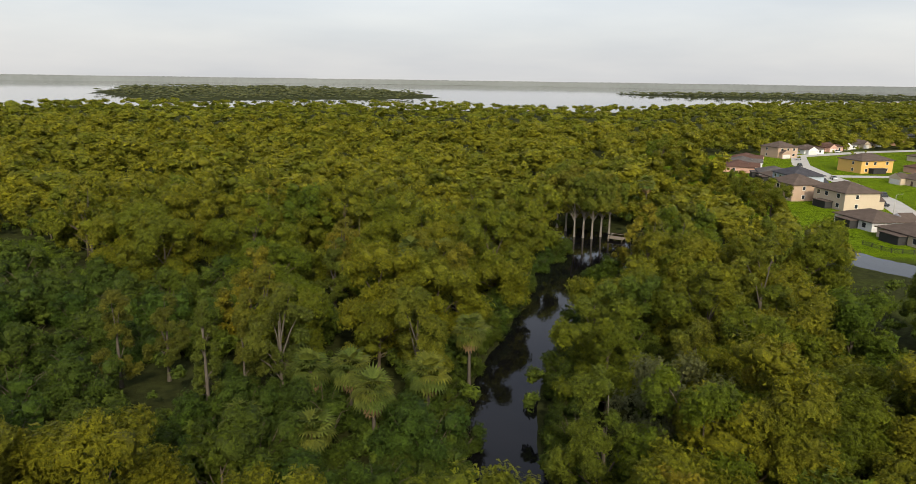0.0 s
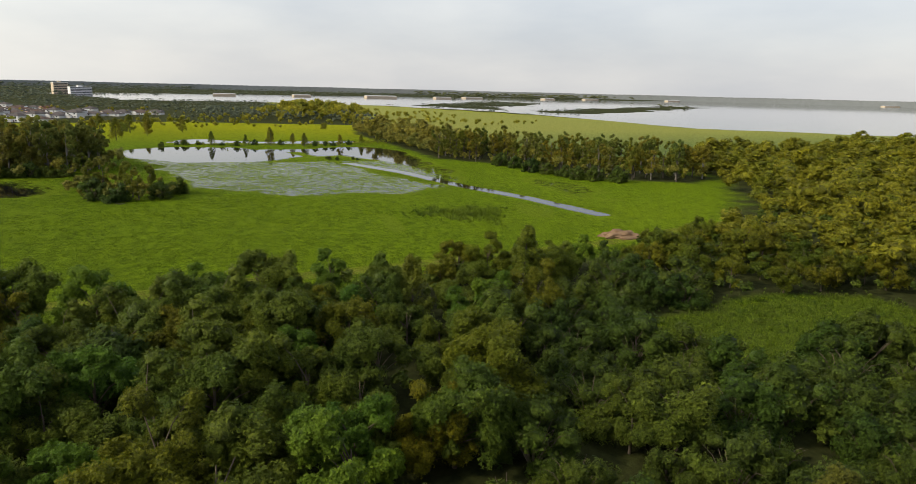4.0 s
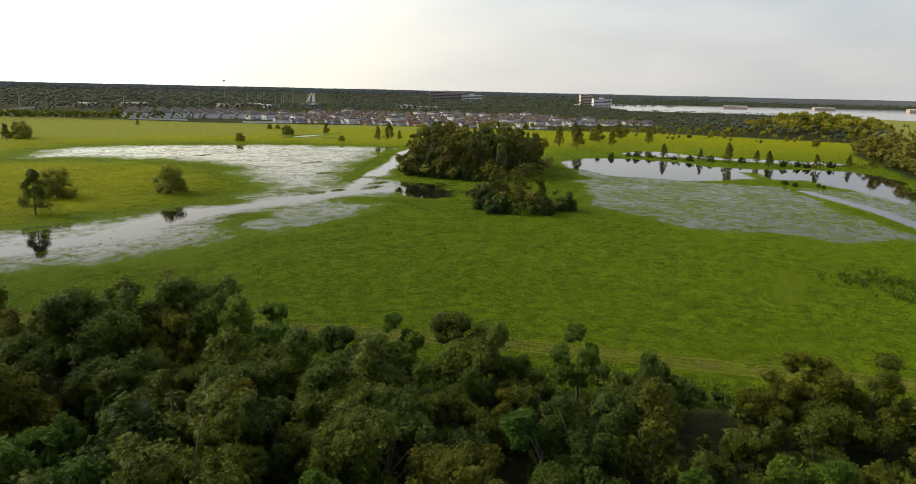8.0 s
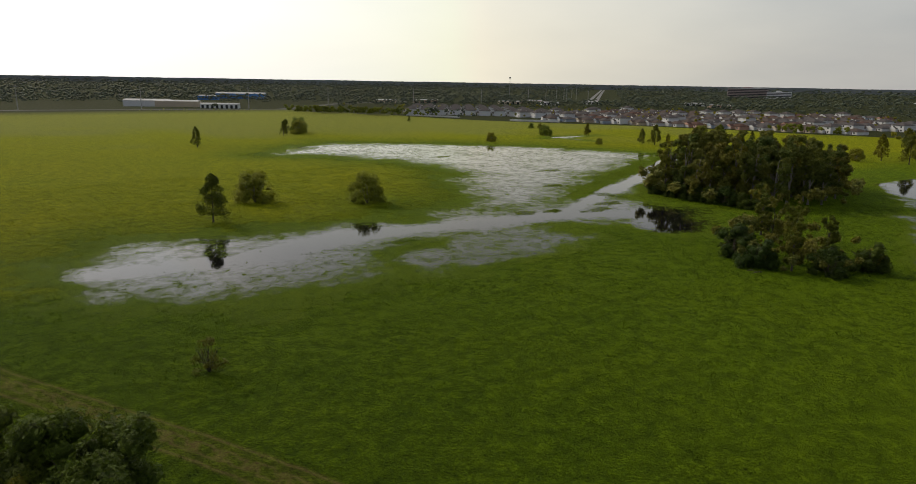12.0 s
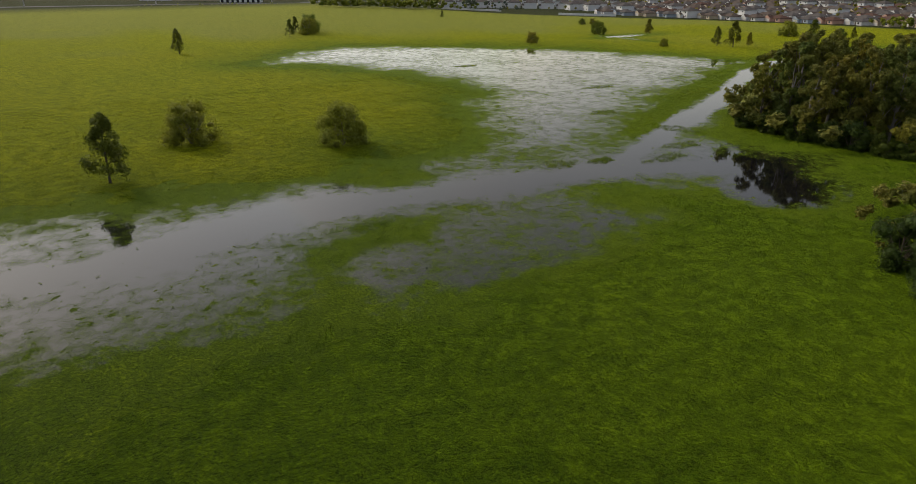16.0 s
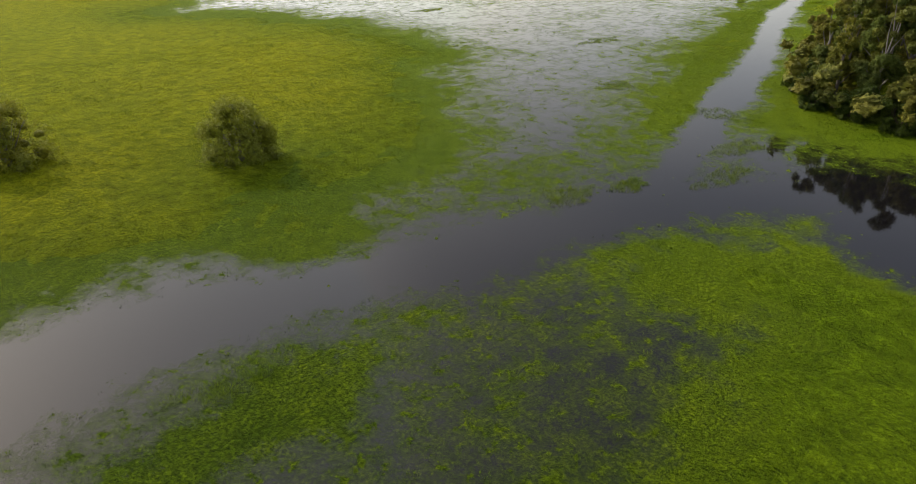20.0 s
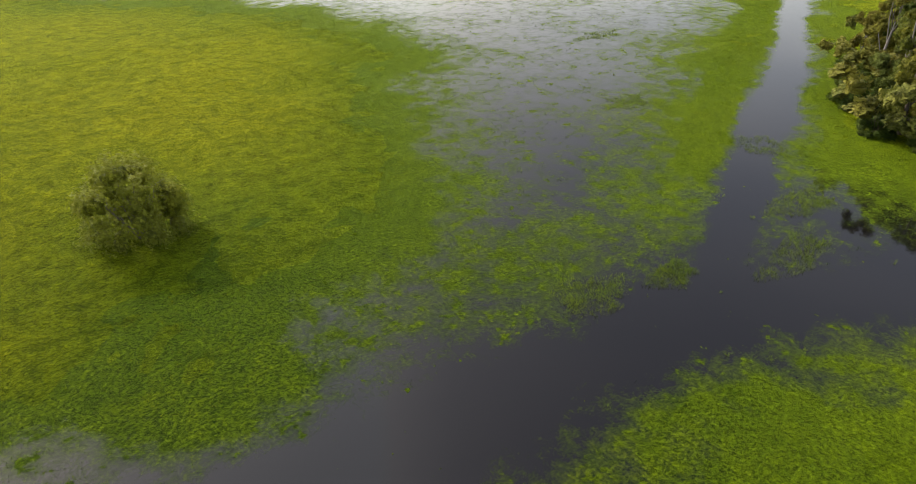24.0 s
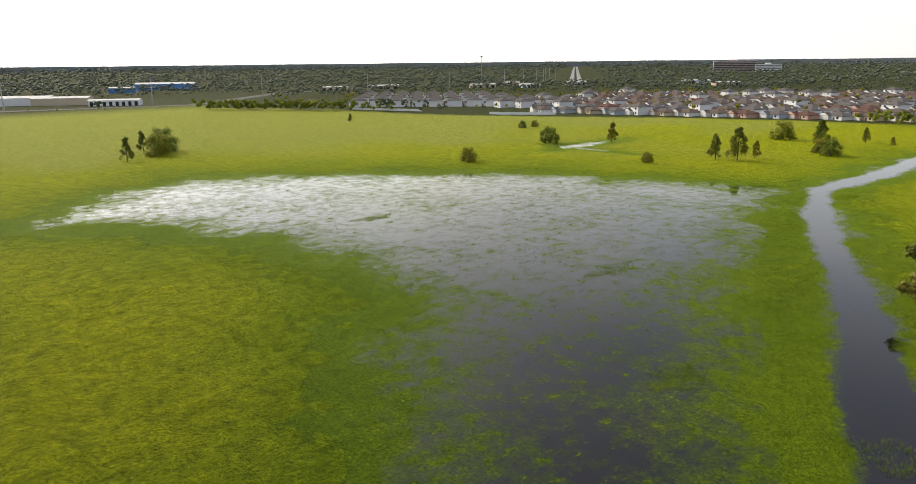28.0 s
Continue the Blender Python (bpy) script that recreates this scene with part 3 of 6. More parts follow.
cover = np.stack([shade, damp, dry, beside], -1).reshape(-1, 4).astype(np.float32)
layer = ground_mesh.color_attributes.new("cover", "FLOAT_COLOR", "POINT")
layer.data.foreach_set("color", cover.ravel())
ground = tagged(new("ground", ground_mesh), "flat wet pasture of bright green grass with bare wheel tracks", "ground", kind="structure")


def water_sheet(name, outline, mat, label, z=0.0):
    bm = bmesh.new()
    bm.faces.new([bm.verts.new((x, y, z)) for x, y in outline])
    bm.normal_update()
    bmesh.ops.triangulate(bm, faces=bm.faces[:])
    bm.normal_update()
    bmesh.ops.reverse_faces(bm, faces=[f for f in bm.faces if f.normal.z < 0])
    me = bpy.data.meshes.new(name)
    bm.to_mesh(me)
    bm.free()
    me.materials.append(mat)
    return tagged(new(name, me), label, "water", kind="structure")


# floodwater, with thin grass standing through it towards its edges
fx, fy = np.arange(-560, -111, 1.6), np.arange(-330, 176, 1.6)
FX, FY = np.meshgrid(fx, fy, indexing="ij")
fi = np.arange(FX.size).reshape(FX.shape)
flood_mesh = mesh_of("water_flood", np.stack([FX, FY, 0 * FX], -1).reshape(-1, 3), np.stack([fi[:-1, :-1], fi[1:, :-1], fi[1:, 1:], fi[:-1, 1:]], -1).reshape(-1, 4), [WATER])
fs = wetness(FX, FY)
weed = np.clip(np.interp(fs, [-0.3, -0.1, 0.0, 0.12, 0.3, 0.5, 0.9], [1.45, 1.3, 1.05, 0.76, 0.53, 0.40, 0.05]) + 0.08 * lattice(FX, FY, 14, 21) + 0.07 * lattice(FX, FY, 5, 22), 0, 1.5)
weed = np.maximum(weed, 1.15 * np.clip((inside(FX, FY, BANK_STRIP) + 0.8 * lattice(FX, FY, 4, 23)) / 1.4 + 0.4, 0, 1))
weed_layer = flood_mesh.color_attributes.new("weed", "FLOAT_COLOR", "POINT")
weed_layer.data.foreach_set("color", np.repeat(weed.reshape(-1, 1), 4, 1).astype(np.float32).ravel())
tagged(new("water_flood", flood_mesh), "shallow still floodwater with thin grass standing through it", "water", kind="structure")
water_sheet("water_river", [(-90, -140), (140, -140), (140, 240), (-90, 240)], RIVER, "narrow black still river between overhanging trees")
water_sheet("water_lake", [(-4950, -700), (-900, -700), (-640, 400), (-500, 780), (-100, 800), (120, 760), (4900, 760), (4900, 4950), (-4950, 4950)], LAKE, "broad pale lake with calm silvery water")

# ---- plants ----
def ico(level):
    bm = bmesh.new()
    bmesh.ops.create_icosphere(bm, subdivisions=level, radius=1)
    v = np.array([x.co[:] for x in bm.verts])
    f = np.array([[x.index for x in face.verts] for face in bm.faces])
    bm.free()
    return v, f


ICO0, ICO1 = ico(1), ico(2)


def leaves_on(rng, centre, radius, count, size, flat=0.55):
    """Small pointed leaf sprays on a clump, most of them on the side away from the stem and on top."""
    way = rng.normal(size=(count, 3))
    way /= np.linalg.norm(way, axis=1, keepdims=True)
    out = np.array((centre[0], centre[1], 0.0))
    way = way + 0.45 * out / (np.linalg.norm(out) + 1e-6) + (0, 0, 0.40)
    way /= np.linalg.norm(way, axis=1, keepdims=True)
    at = centre + way * radius * rng.uniform(0.55, 1.18, (count, 1))
    face = way + rng.normal(scale=flat, size=(count, 3)) + (0, 0, 0.35)
    face /= np.linalg.norm(face, axis=1, keepdims=True)
    side = np.cross(face, rng.normal(size=(count, 3)))
    side /= np.linalg.norm(side, axis=1, keepdims=True) + 1e-9
    up = np.cross(face, side)
    s = size * rng.uniform(0.55, 1.35, (count, 1))
    a, b = side * s * 0.55, up * s
    verts = np.stack([at - b * 0.5 - a, at - b * 0.5 + a, at + b - face * s * 0.3], 1).reshape(-1, 3)
    return verts, np.arange(count * 3).reshape(-1, 3)


def clump(rng, centre, radius, base, squash):
    v, f = base
    shape = v * radius * (0.86 + 0.22 * rng.normal(size=(len(v), 1)).clip(-1.5, 1.5))
    shape[:, 2] *= squash
    return shape + centre, f


class Pile:
    """Gathers pieces of mesh, triangles and quads apart."""

    def __init__(self):
        self.v, self.tri, self.quad, self.n, self.round = [], [], [], 0, []

    def add(self, verts, faces, soft=False):
        (self.tri if faces.shape[1] == 3 else self.quad).append(faces + self.n)
        if faces.shape[1] == 3:
            self.round.append(np.full(len(faces), soft))
        self.v.append(verts)
        self.n += len(verts)

    def mesh(self, name, materials, smooth=False):
        me = bpy.data.meshes.new(name)
        verts = np.concatenate(self.v)
        tri = np.concatenate(self.tri) if self.tri else np.zeros((0, 3), int)
        quad = np.concatenate(self.quad) if self.quad else np.zeros((0, 4), int)
        me.vertices.add(len(verts))
        me.vertices.foreach_set("co", verts.astype(np.float32).ravel())
        loops = np.concatenate([tri.ravel(), quad.ravel()]).astype(np.int32)
        me.loops.add(len(loops))
        me.loops.foreach_set("vertex_index", loops)
        starts = np.concatenate([np.arange(len(tri)) * 3, len(tri) * 3 + np.arange(len(quad)) * 4]).astype(np.int32)
        me.polygons.add(len(starts))
        me.polygons.foreach_set("loop_start", starts)
        me.polygons.foreach_set("use_smooth", np.concatenate(self.round + [np.full(len(quad), smooth)]) | smooth)
        for one in materials:
            me.materials.append(one)
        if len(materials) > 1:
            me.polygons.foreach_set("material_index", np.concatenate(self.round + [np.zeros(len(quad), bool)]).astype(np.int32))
        me.update()
        return me

    def moved(self, other, turn, grow, at):
        """Adds another pile, turned about z, scaled and set down."""
        c, s = math.cos(turn), math.sin(turn)
        v = np.concatenate(other.v) * grow
        v = v @ np.array([[c, s, 0], [-s, c, 0], [0, 0, 1]]) + at
        for faces in other.tri + other.quad:
            (self.tri if faces.shape[1] == 3 else self.quad).append(faces + self.n)
        self.round += other.round
        self.v.append(v)
        self.n += len(v)


def limb(pile, points, radii, sides=6):
    """A tapered, bent branch."""
    rings = []
    for k, (p, r) in enumerate(zip(points, radii)):
        p = np.array(p, float)
        d = np.array(points[min(k + 1, len(points) - 1)], float) - np.array(points[max(k - 1, 0)], float)
        d /= np.linalg.norm(d) + 1e-9
        a = np.cross(d, (0.3, 0.9, 0.1))
        a /= np.linalg.norm(a)
        b = np.cross(d, a)
        t = np.arange(sides) * 2 * math.pi / sides
        rings.append(p + r * (np.cos(t)[:, None] * a + np.sin(t)[:, None] * b))
    faces = [[k * sides + i, k * sides + (i + 1) % sides, (k + 1) * sides + (i + 1) % sides, (k + 1) * sides + i] for k in range(len(points) - 1) for i in range(sides)]
    pile.add(np.concatenate(rings), np.array(faces))


def crown_spots(rng, kind, tall, wide, count):
    """Where the leaf clumps of a crown sit, and how big they are."""
    spots = []
    for k in range(count):
        t = rng.uniform(0, 2 * math.pi)
        if kind == "cone":  # layered conifer-like crown
            z = 0.16 + 0.82 * (k + 0.5) / count
            reach = wide * (1.02 - z) ** 0.75 * rng.uniform(0.35, 0.95)
            spots.append((reach * math.cos(t), reach * math.sin(t), z * tall, wide * (0.20 + 0.16 * (1 - z))))
        elif kind == "column":  # tall cypress with a rounded, broken top
            z = rng.uniform(0.20, 0.97)
            reach = wide * math.sqrt(max(0.05, 1 - ((z - 0.52) / 0.50) ** 2)) * rng.uniform(0.25, 1.0)
            spots.append((reach * math.cos(t), reach * math.sin(t), z * tall, wide * rng.uniform(0.20, 0.36)))
        elif kind == "flat":  # high canopy on a bare stem
            z = rng.uniform(0.45, 0.96)
            reach = wide * math.sqrt(max(0.08, 1 - ((z - 0.62) / 0.38) ** 2)) * math.sqrt(rng.uniform(0.05, 1))
            spots.append((reach * math.cos(t), reach * math.sin(t), z * tall, wide * rng.uniform(0.26, 0.40)))
        elif kind == "bush":
            z = 0.06 + 0.84 * rng.rand() ** 1.35
            reach = wide * math.sqrt(max(0.05, 1 - ((z - 0.28) / 0.68) ** 2)) * math.sqrt(rng.uniform(0.05, 1))
            spots.append((reach * math.cos(t), reach * math.sin(t), z * tall, wide * rng.uniform(0.26, 0.42)))
        elif kind == "lobed":  # broad crown of a few great lobes, each a heap of clumps
            if k % 6 == 0:
                z = rng.uniform(0.17, 0.82)
                reach = wide * math.sqrt(max(0.04, 1 - ((z - 0.46) / 0.46) ** 2)) * math.sqrt(rng.uniform(0.12, 0.62))
                hub = (reach * math.cos(t), reach * math.sin(t), z * tall, wide * rng.uniform(0.30, 0.44))
            d = rng.normal(size=3) + (0.8 * hub[0] / wide, 0.8 * hub[1] / wide, 0.35)
            d *= hub[3] * 0.72 / (np.linalg.norm(d) + 1e-6)
            spots.append((hub[0] + d[0], hub[1] + d[1], min(tall * 0.95, hub[2] + d[2] * 0.9), hub[3] * rng.uniform(0.46, 0.66)))
        elif kind == "plume":  # tall cypress: upright feathery plumes round the stem
            if k % 5 == 0:
                z = rng.uniform(0.20, 0.84)
                reach = wide * math.sqrt(max(0.05, 1 - ((z - 0.46) / 0.54) ** 2)) * rng.uniform(0.15, 0.72)
                hub = (reach * math.cos(t), reach * math.sin(t), z * tall, wide * rng.uniform(0.30, 0.42))
            d = rng.normal(size=3) * (0.6, 0.6, 1.0) + (0.5 * hub[0] / wide, 0.5 * hub[1] / wide, 0.2)
            d *= hub[3] * 0.85 / (np.linalg.norm(d) + 1e-6)
            spots.append((hub[0] + d[0], hub[1] + d[1], min(tall * 0.98, hub[2] + d[2]), hub[3] * rng.uniform(0.40, 0.60)))
        else:  # broad dome
            z = rng.uniform(0.24, 0.93)
            reach = wide * math.sqrt(max(0.05, 1 - ((z - 0.48) / 0.48) ** 2)) * math.sqrt(rng.uniform(0.1, 1))
            spots.append((reach * math.cos(t), reach * math.sin(t), z * tall, wide * rng.uniform(0.18, 0.33)))
    return spots


def tree_piles(seed, kind, tall, wide, clumps, leaves, leaf, base=ICO1, core=0.84, squash=0.82, bare=0.0):
    """Trunk and crown of one tree, standing at the origin."""
    rng = np.random.RandomState(seed)
    crown, trunk = Pile(), Pile()
    spots = crown_spots(rng, kind, tall, wide, clumps)
    lean = rng.normal(scale=0.03, size=2) * tall
    for x, y, z, r in spots:
        at = np.array((x + lean[0] * z / tall, y + lean[1] * z / tall, z))
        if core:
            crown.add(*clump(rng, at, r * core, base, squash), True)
        if leaves:
            crown.add(*leaves_on(rng, at, r, leaves, leaf))
    thick = tall * 0.013 + 0.04
    top = 0.9 if kind in ("cone", "column") else 0.6
    limb(trunk, [(0, 0, -0.3), (0, 0, tall * 0.05), (lean[0] * 0.4, lean[1] * 0.4, tall * 0.4), (lean[0] * top, lean[1] * top, tall * top)], [thick * 1.7, thick * 1.1, thick * 0.8, thick * 0.25], 8)
    for x, y, z, r in spots[:: max(1, len(spots) // 9)]:
        low = z * (0.8 if kind in ("cone", "column") else 0.55)
        k = low / tall
        limb(trunk, [(lean[0] * k, lean[1] * k, low), (x * 0.5, y * 0.5, low + (z - low) * 0.62), (x, y, z)], [thick * 0.42, thick * 0.28, thick * 0.1], 5)
    if kind == "bush":
        for k in range(10):
            t = k * 0.63 + rng.uniform(0, 0.5)
            limb(trunk, [(0, 0, -0.2), (wide * 0.3 * math.cos(t), wide * 0.3 * math.sin(t), tall * 0.3), (wide * 0.6 * math.cos(t), wide * 0.6 * math.sin(t), tall * 0.6), (wide * 0.85 * math.cos(t), wide * 0.85 * math.sin(t), tall * rng.uniform(0.62, 0.8))], [thick * 0.7, thick * 0.45, thick * 0.25, thick * 0.08], 5)
    return trunk, crown


def part(name, data, parent, label=""):
    ob = new(name, data)
    ob.parent = parent
    if label:
        ob["label"] = label
    return ob


MODELS = {}


def model(key, name, label, category, seed, kind, tall, wide, clumps, leaves, leaf, leaf_mat, bark, **more):
    """Meshes of one kind of tree, ready to be planted."""
    trunk, crown = tree_piles(seed, kind, tall, wide, clumps, leaves, leaf, **more)
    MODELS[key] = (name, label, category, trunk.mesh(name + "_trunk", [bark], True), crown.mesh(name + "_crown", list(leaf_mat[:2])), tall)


def plant(key, x, y, turn=0.0, grow=1.0, label="", group="", high=1.0):
    """A tree of its own: an empty at its foot, its trunk and its crown."""
    name, text, category, trunk, crown, tall = MODELS[key]
    root = tagged(new(name), label or text, category, group)
    root.matrix_basis = pose(x, y, max(-0.05, float(height_at(np.array(x), np.array(y)))), 0, 0, turn) @ Matrix.Diagonal((grow, grow, grow * high, 1))
    part("trunk", trunk, root)
    part("crown", crown, root)
    return root


# models near the path, with fine leaves
for k in range(3):
    model("oak%d" % k, "broadleaf_tree", "broad green leafy tree in a dense wood", "tree", 10 + k, "lobed", 15, 6.4, 84, 150, 0.33, LEAF_OAK, BARK, base=ICO0)
    model("lush%d" % k, "broadleaf_tree", "dense dark green leafy tree at the wood's edge", "tree", 20 + k, "lobed", 11, 5.2, 66, 150, 0.30, LEAF_DARK, BARK, base=ICO0)
for k in range(2):
    model("bright%d" % k, "broadleaf_tree", "fresh light green leafy tree with rounded clumps", "tree", 30 + k, "lobed", 11, 4.6, 48, 150, 0.30, LEAF_BRIGHT, BARK, base=ICO0)
    model("cyp%d" % k, "cypress_tree", "tall olive green cypress with feathery lobed crown", "tree", 40 + k, "plume", 17, 4.6, 65, 140, 0.30, LEAF_CYPRESS, BARK_GREY, base=ICO0)
    model("rust%d" % k, "cypress_tree", "tall cypress with thin yellowish brown foliage", "tree", 50 + k, "plume", 16, 3.6, 50, 130, 0.28, LEAF_RUST, BARK_GREY, core=0.55, base=ICO0)
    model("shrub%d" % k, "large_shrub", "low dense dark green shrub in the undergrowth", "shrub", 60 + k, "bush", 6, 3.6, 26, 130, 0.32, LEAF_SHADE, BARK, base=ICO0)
    model("midoak%d" % k, "broadleaf_tree", "broad green leafy tree in a dense wood", "tree", 70 + k, "lobed", 15, 6.6, 60, 75, 0.44, LEAF_OAK, BARK, base=ICO0)
    model("midcyp%d" % k, "cypress_tree", "tall olive green cypress in a dense wood", "tree", 80 + k, "plume", 17, 4.6, 40, 75, 0.42, LEAF_CYPRESS, BARK_GREY, base=ICO0)
    model("stand%d" % k, "cypress_tree", "tall dark cypress with a bare trunk and high crown", "tree", 90 + k, "plume", 20, 4.4, 50, 85, 0.42, LEAF_STAND, BARK_PALE, base=ICO0)
    model("bushy%d" % k, "leafy_bush", "round multi-stemmed bush standing alone in the pasture", "bush", 100 + k, "bush", 9, 5.0, 54, 130, 0.30, LEAF_BUSH, BARK_PALE, core=0.5, base=ICO0)
model("sapling", "sapling", "small sparse reddish-brown sapling alone in the pasture", "tree", 118, "bush", 4.6, 1.9, 16, 60, 0.20, LEAF_RUST, BARK_GREY, core=0.25, base=ICO0)
model("twiggy", "cypress_tree", "half-bare cypress hung with grey-brown moss and twigs", "tree", 114, "dome", 14, 5.4, 46, 120, 0.34, LEAF_TWIG, BARK_GREY, core=0.3)
model("bald", "cypress_tree", "cypress with pale bare stem standing at the black river", "tree", 116, "flat", 17, 4.2, 24, 90, 0.5, LEAF_CYPRESS, BARK_PALE, base=ICO0)
model("spire", "young_cypress", "slim pointed yellow-green cypress", "tree", 110, "cone", 13, 2.2, 26, 110, 0.32, LEAF_RUST, BARK_GREY)
model("layer0", "cypress_tree", "lone cypress with layered open branches in the pasture", "tree", 111, "cone", 12, 4.4, 40, 90, 0.36, LEAF_CYPRESS, BARK_GREY, core=0.35, squash=0.4)
model("layer1", "cypress_tree", "lone cypress with layered open branches in the pasture", "tree", 112, "cone", 11, 3.6, 30, 90, 0.36, LEAF_CYPRESS, BARK_GREY, core=0.35, squash=0.4)


def frond_mesh():
    """A fan-shaped palm frond on a short stalk."""
    pile = Pile()
    limb(pile, [(0, 0, 0), (0.5, 0, 0.16), (0.95, 0, 0.18)], [0.03, 0.025, 0.02], 4)
    for k in range(11):
        a = radians(-78 + 156 * k / 10)
        d, n = np.array((math.cos(a), math.sin(a), 0)), np.array((-math.sin(a), math.cos(a), 0))
        o = np.array((0.9, 0, 0.18))
        tip = o + d * (1.25 - 0.25 * abs(math.sin(a))) - (0, 0, 0.42)
        mid = o + d * 0.7 - (0, 0, 0.06)
        pile.add(np.array([o, mid - n * 0.09, tip, mid + n * 0.09]), np.array([[0, 1, 2, 3]]))
    return pile.mesh("frond", [LEAF_PALM])


FROND = frond_mesh()
DEAD = FROND.copy()
DEAD.materials[0] = DEAD_FROND


def cabbage_palm(x, y, tall, turn):
    root = tagged(new("cabbage_palm"), "fan palm with grey-green fronds and a brown skirt", "palm tree", "palms in the wood")
    root.matrix_basis = pose(x, y, 0, 0, 0, turn)
    tall *= 0.9
    stem = Pile()
    limb(stem, [(0, 0, -0.2), (0.1, 0, tall * 0.5), (0.05, 0.1, tall)], [0.24, 0.19, 0.2], 8)
    part("trunk", stem.mesh("palm_trunk", [BARK_GREY], True), root)
    rng = np.random.RandomState(int(x * 7 + y * 3) % 999)
    for k in range(36):
        dead = k >= 28
        lift = -rng.uniform(62, 80) if dead else 68 - k * 4.2 + rng.uniform(-8, 8)
        ob = part("dead_frond" if dead else "frond", DEAD if dead else FROND, root, "dry brown frond" if dead else "")
        s = rng.uniform(1.15, 1.45)
        ob.matrix_basis = pose(0.05, 0.1, tall, 0, -lift, k * 137.5) @ Matrix.Diagonal((s, s, s, 1))
    return root


# the camera's way over the wood, to choose how finely each tree is built
LINE = [(0, 0), (0, 17), (-5, 35), (-11, 47), (-32, 65), (-53, 69), (-78, 66), (-110, 52)]
rng = np.random.RandomState(4)
KEEP = [(48, 103, "oak1", 1.05), (47, 77, "oak2", 1.0), (40, 61, "oak0", 0.95), (31.7, 66, "oak1", 1.0), (17.5, 43, "oak0", 0.9), (19.5, 57, "twiggy", 0.95), (-27, 45.5, "oak0", 1.05), (-11, 37, "oak1", 0.95), (1, 38, "oak2", 0.98), (12.5, 51, "cyp0", 0.95), (20, 50, "oak1", 1.0), (21, 88, "oak0", 1.05), (35, 103, "oak2", 1.1), (17, 39, "cyp1", 0.9), (60, 114, "oak0", 1.1),
        (30, 58, "cyp0", 1.0), (6, 109, "oak1", 1.12), (-3, 90, "oak2", 0.95), (-19.7, 71.4, "rust0", 1.15), (-41, 77, "rust1", 0.85), (-36, 79, "rust0", 0.8), (-4.3, 104, "cyp1", 1.0), (-5, 76, "cyp0", 0.95),
        (-74, 63, "oak2", 0.86), (-121, 83, "layer1", 1.15), (-110, 60.5, "layer0", 0.9), (-92, 26, "oak0", 0.7), (-84, 8, "oak2", 0.85), (-64, 30, "oak1", 0.8), (-100, 67, "bright0", 0.8), (-60, 46, "bright1", 1.05), (-52, 42, "bright0", 1.0), (-35, 22, "oak0", 0.9)]
near_n, mid_n, stuff_spots = 0, 0, []
for x, y, key, grow in KEEP:
    plant(key, x, y, rng.uniform(0, 360), grow, group="trees of the wood")
for x, y in ((28.5, 163.2), (30.5, 162.1), (32.4, 161.0), (35.1, 163.6), (27.4, 169.7), (38.1, 167.7), (25.7, 173.8)):
    plant("bald", x, y + 2, rng.uniform(0, 360), rng.uniform(0.85, 1.05), group="cypresses at the river pool")
plant("spire", -27.7, 69.9, 0, 1.05)
plant("spire", -24.5, 73, 0, 0.8)
for x, y, tall in ((-8.4, 63.3, 7.6), (-13.8, 59.2, 5.2), (-20.8, 60.7, 5.2), (-11.5, 68, 8.0), (-16, 69.5, 7.0), (1.5, 78, 8.8), (-47, 49.5, 8.0), (-7.5, 104, 12.5), (-2.5, 108, 11), (49, 178, 13), (-3, 68, 7.5)):
    cabbage_palm(x, y, tall, rng.uniform(0, 360))


for k in range(48):
    x, y = rng.uniform(-36, 1), rng.uniform(44, 74)
    if inside(np.array(x), np.array(y), [(-36, 46), (-2, 43), (2, 66), (-2, 74), (-30, 74)]) > 0:
        plant("shrub%d" % (k % 2), x, y, rng.uniform(0, 360), rng.uniform(0.45, 0.8), group="shrubs under the palms")


for x, y, key, grow in ((-110, 27, "lush0", 0.85), (-108, 17, "lush1", 0.85), (-112, 34, "bright0", 0.78), (-113, 41, "lush2", 0.7), (-115, 48, "lush1", 0.72), (-107, 6, "oak1", 0.6), (-100, 20, "lush2", 0.95), (-101, 34, "lush0", 0.9), (-104, 44, "oak0", 0.62), (-106, 54, "lush2", 0.8), (-118, 58, "lush0", 0.7), (-98, 8, "lush1", 0.95)):
    plant(key, x, y, rng.uniform(0, 360), grow, "dense leafy tree at the edge of the pasture", "trees of the wood")
for k in range(46):
    y = 44 + 2.7 * k
    mid = float(np.interp(y, [40, 62, 75, 92, 108, 124, 141, 158], [6, 4, 5, 10, 15, 19, 27, 34]))
    for side in (-1, 1):
        if y < 128 or side < 0 and y < 150:
            plant("shrub%d" % (rng.rand() < 0.5), mid + side * rng.uniform(6.8, 8.6), y + rng.uniform(-1, 1), rng.uniform(0, 360), rng.uniform(0.45, 0.8), "dark leafy shrub hanging over the river bank", "shrubs on the river bank")
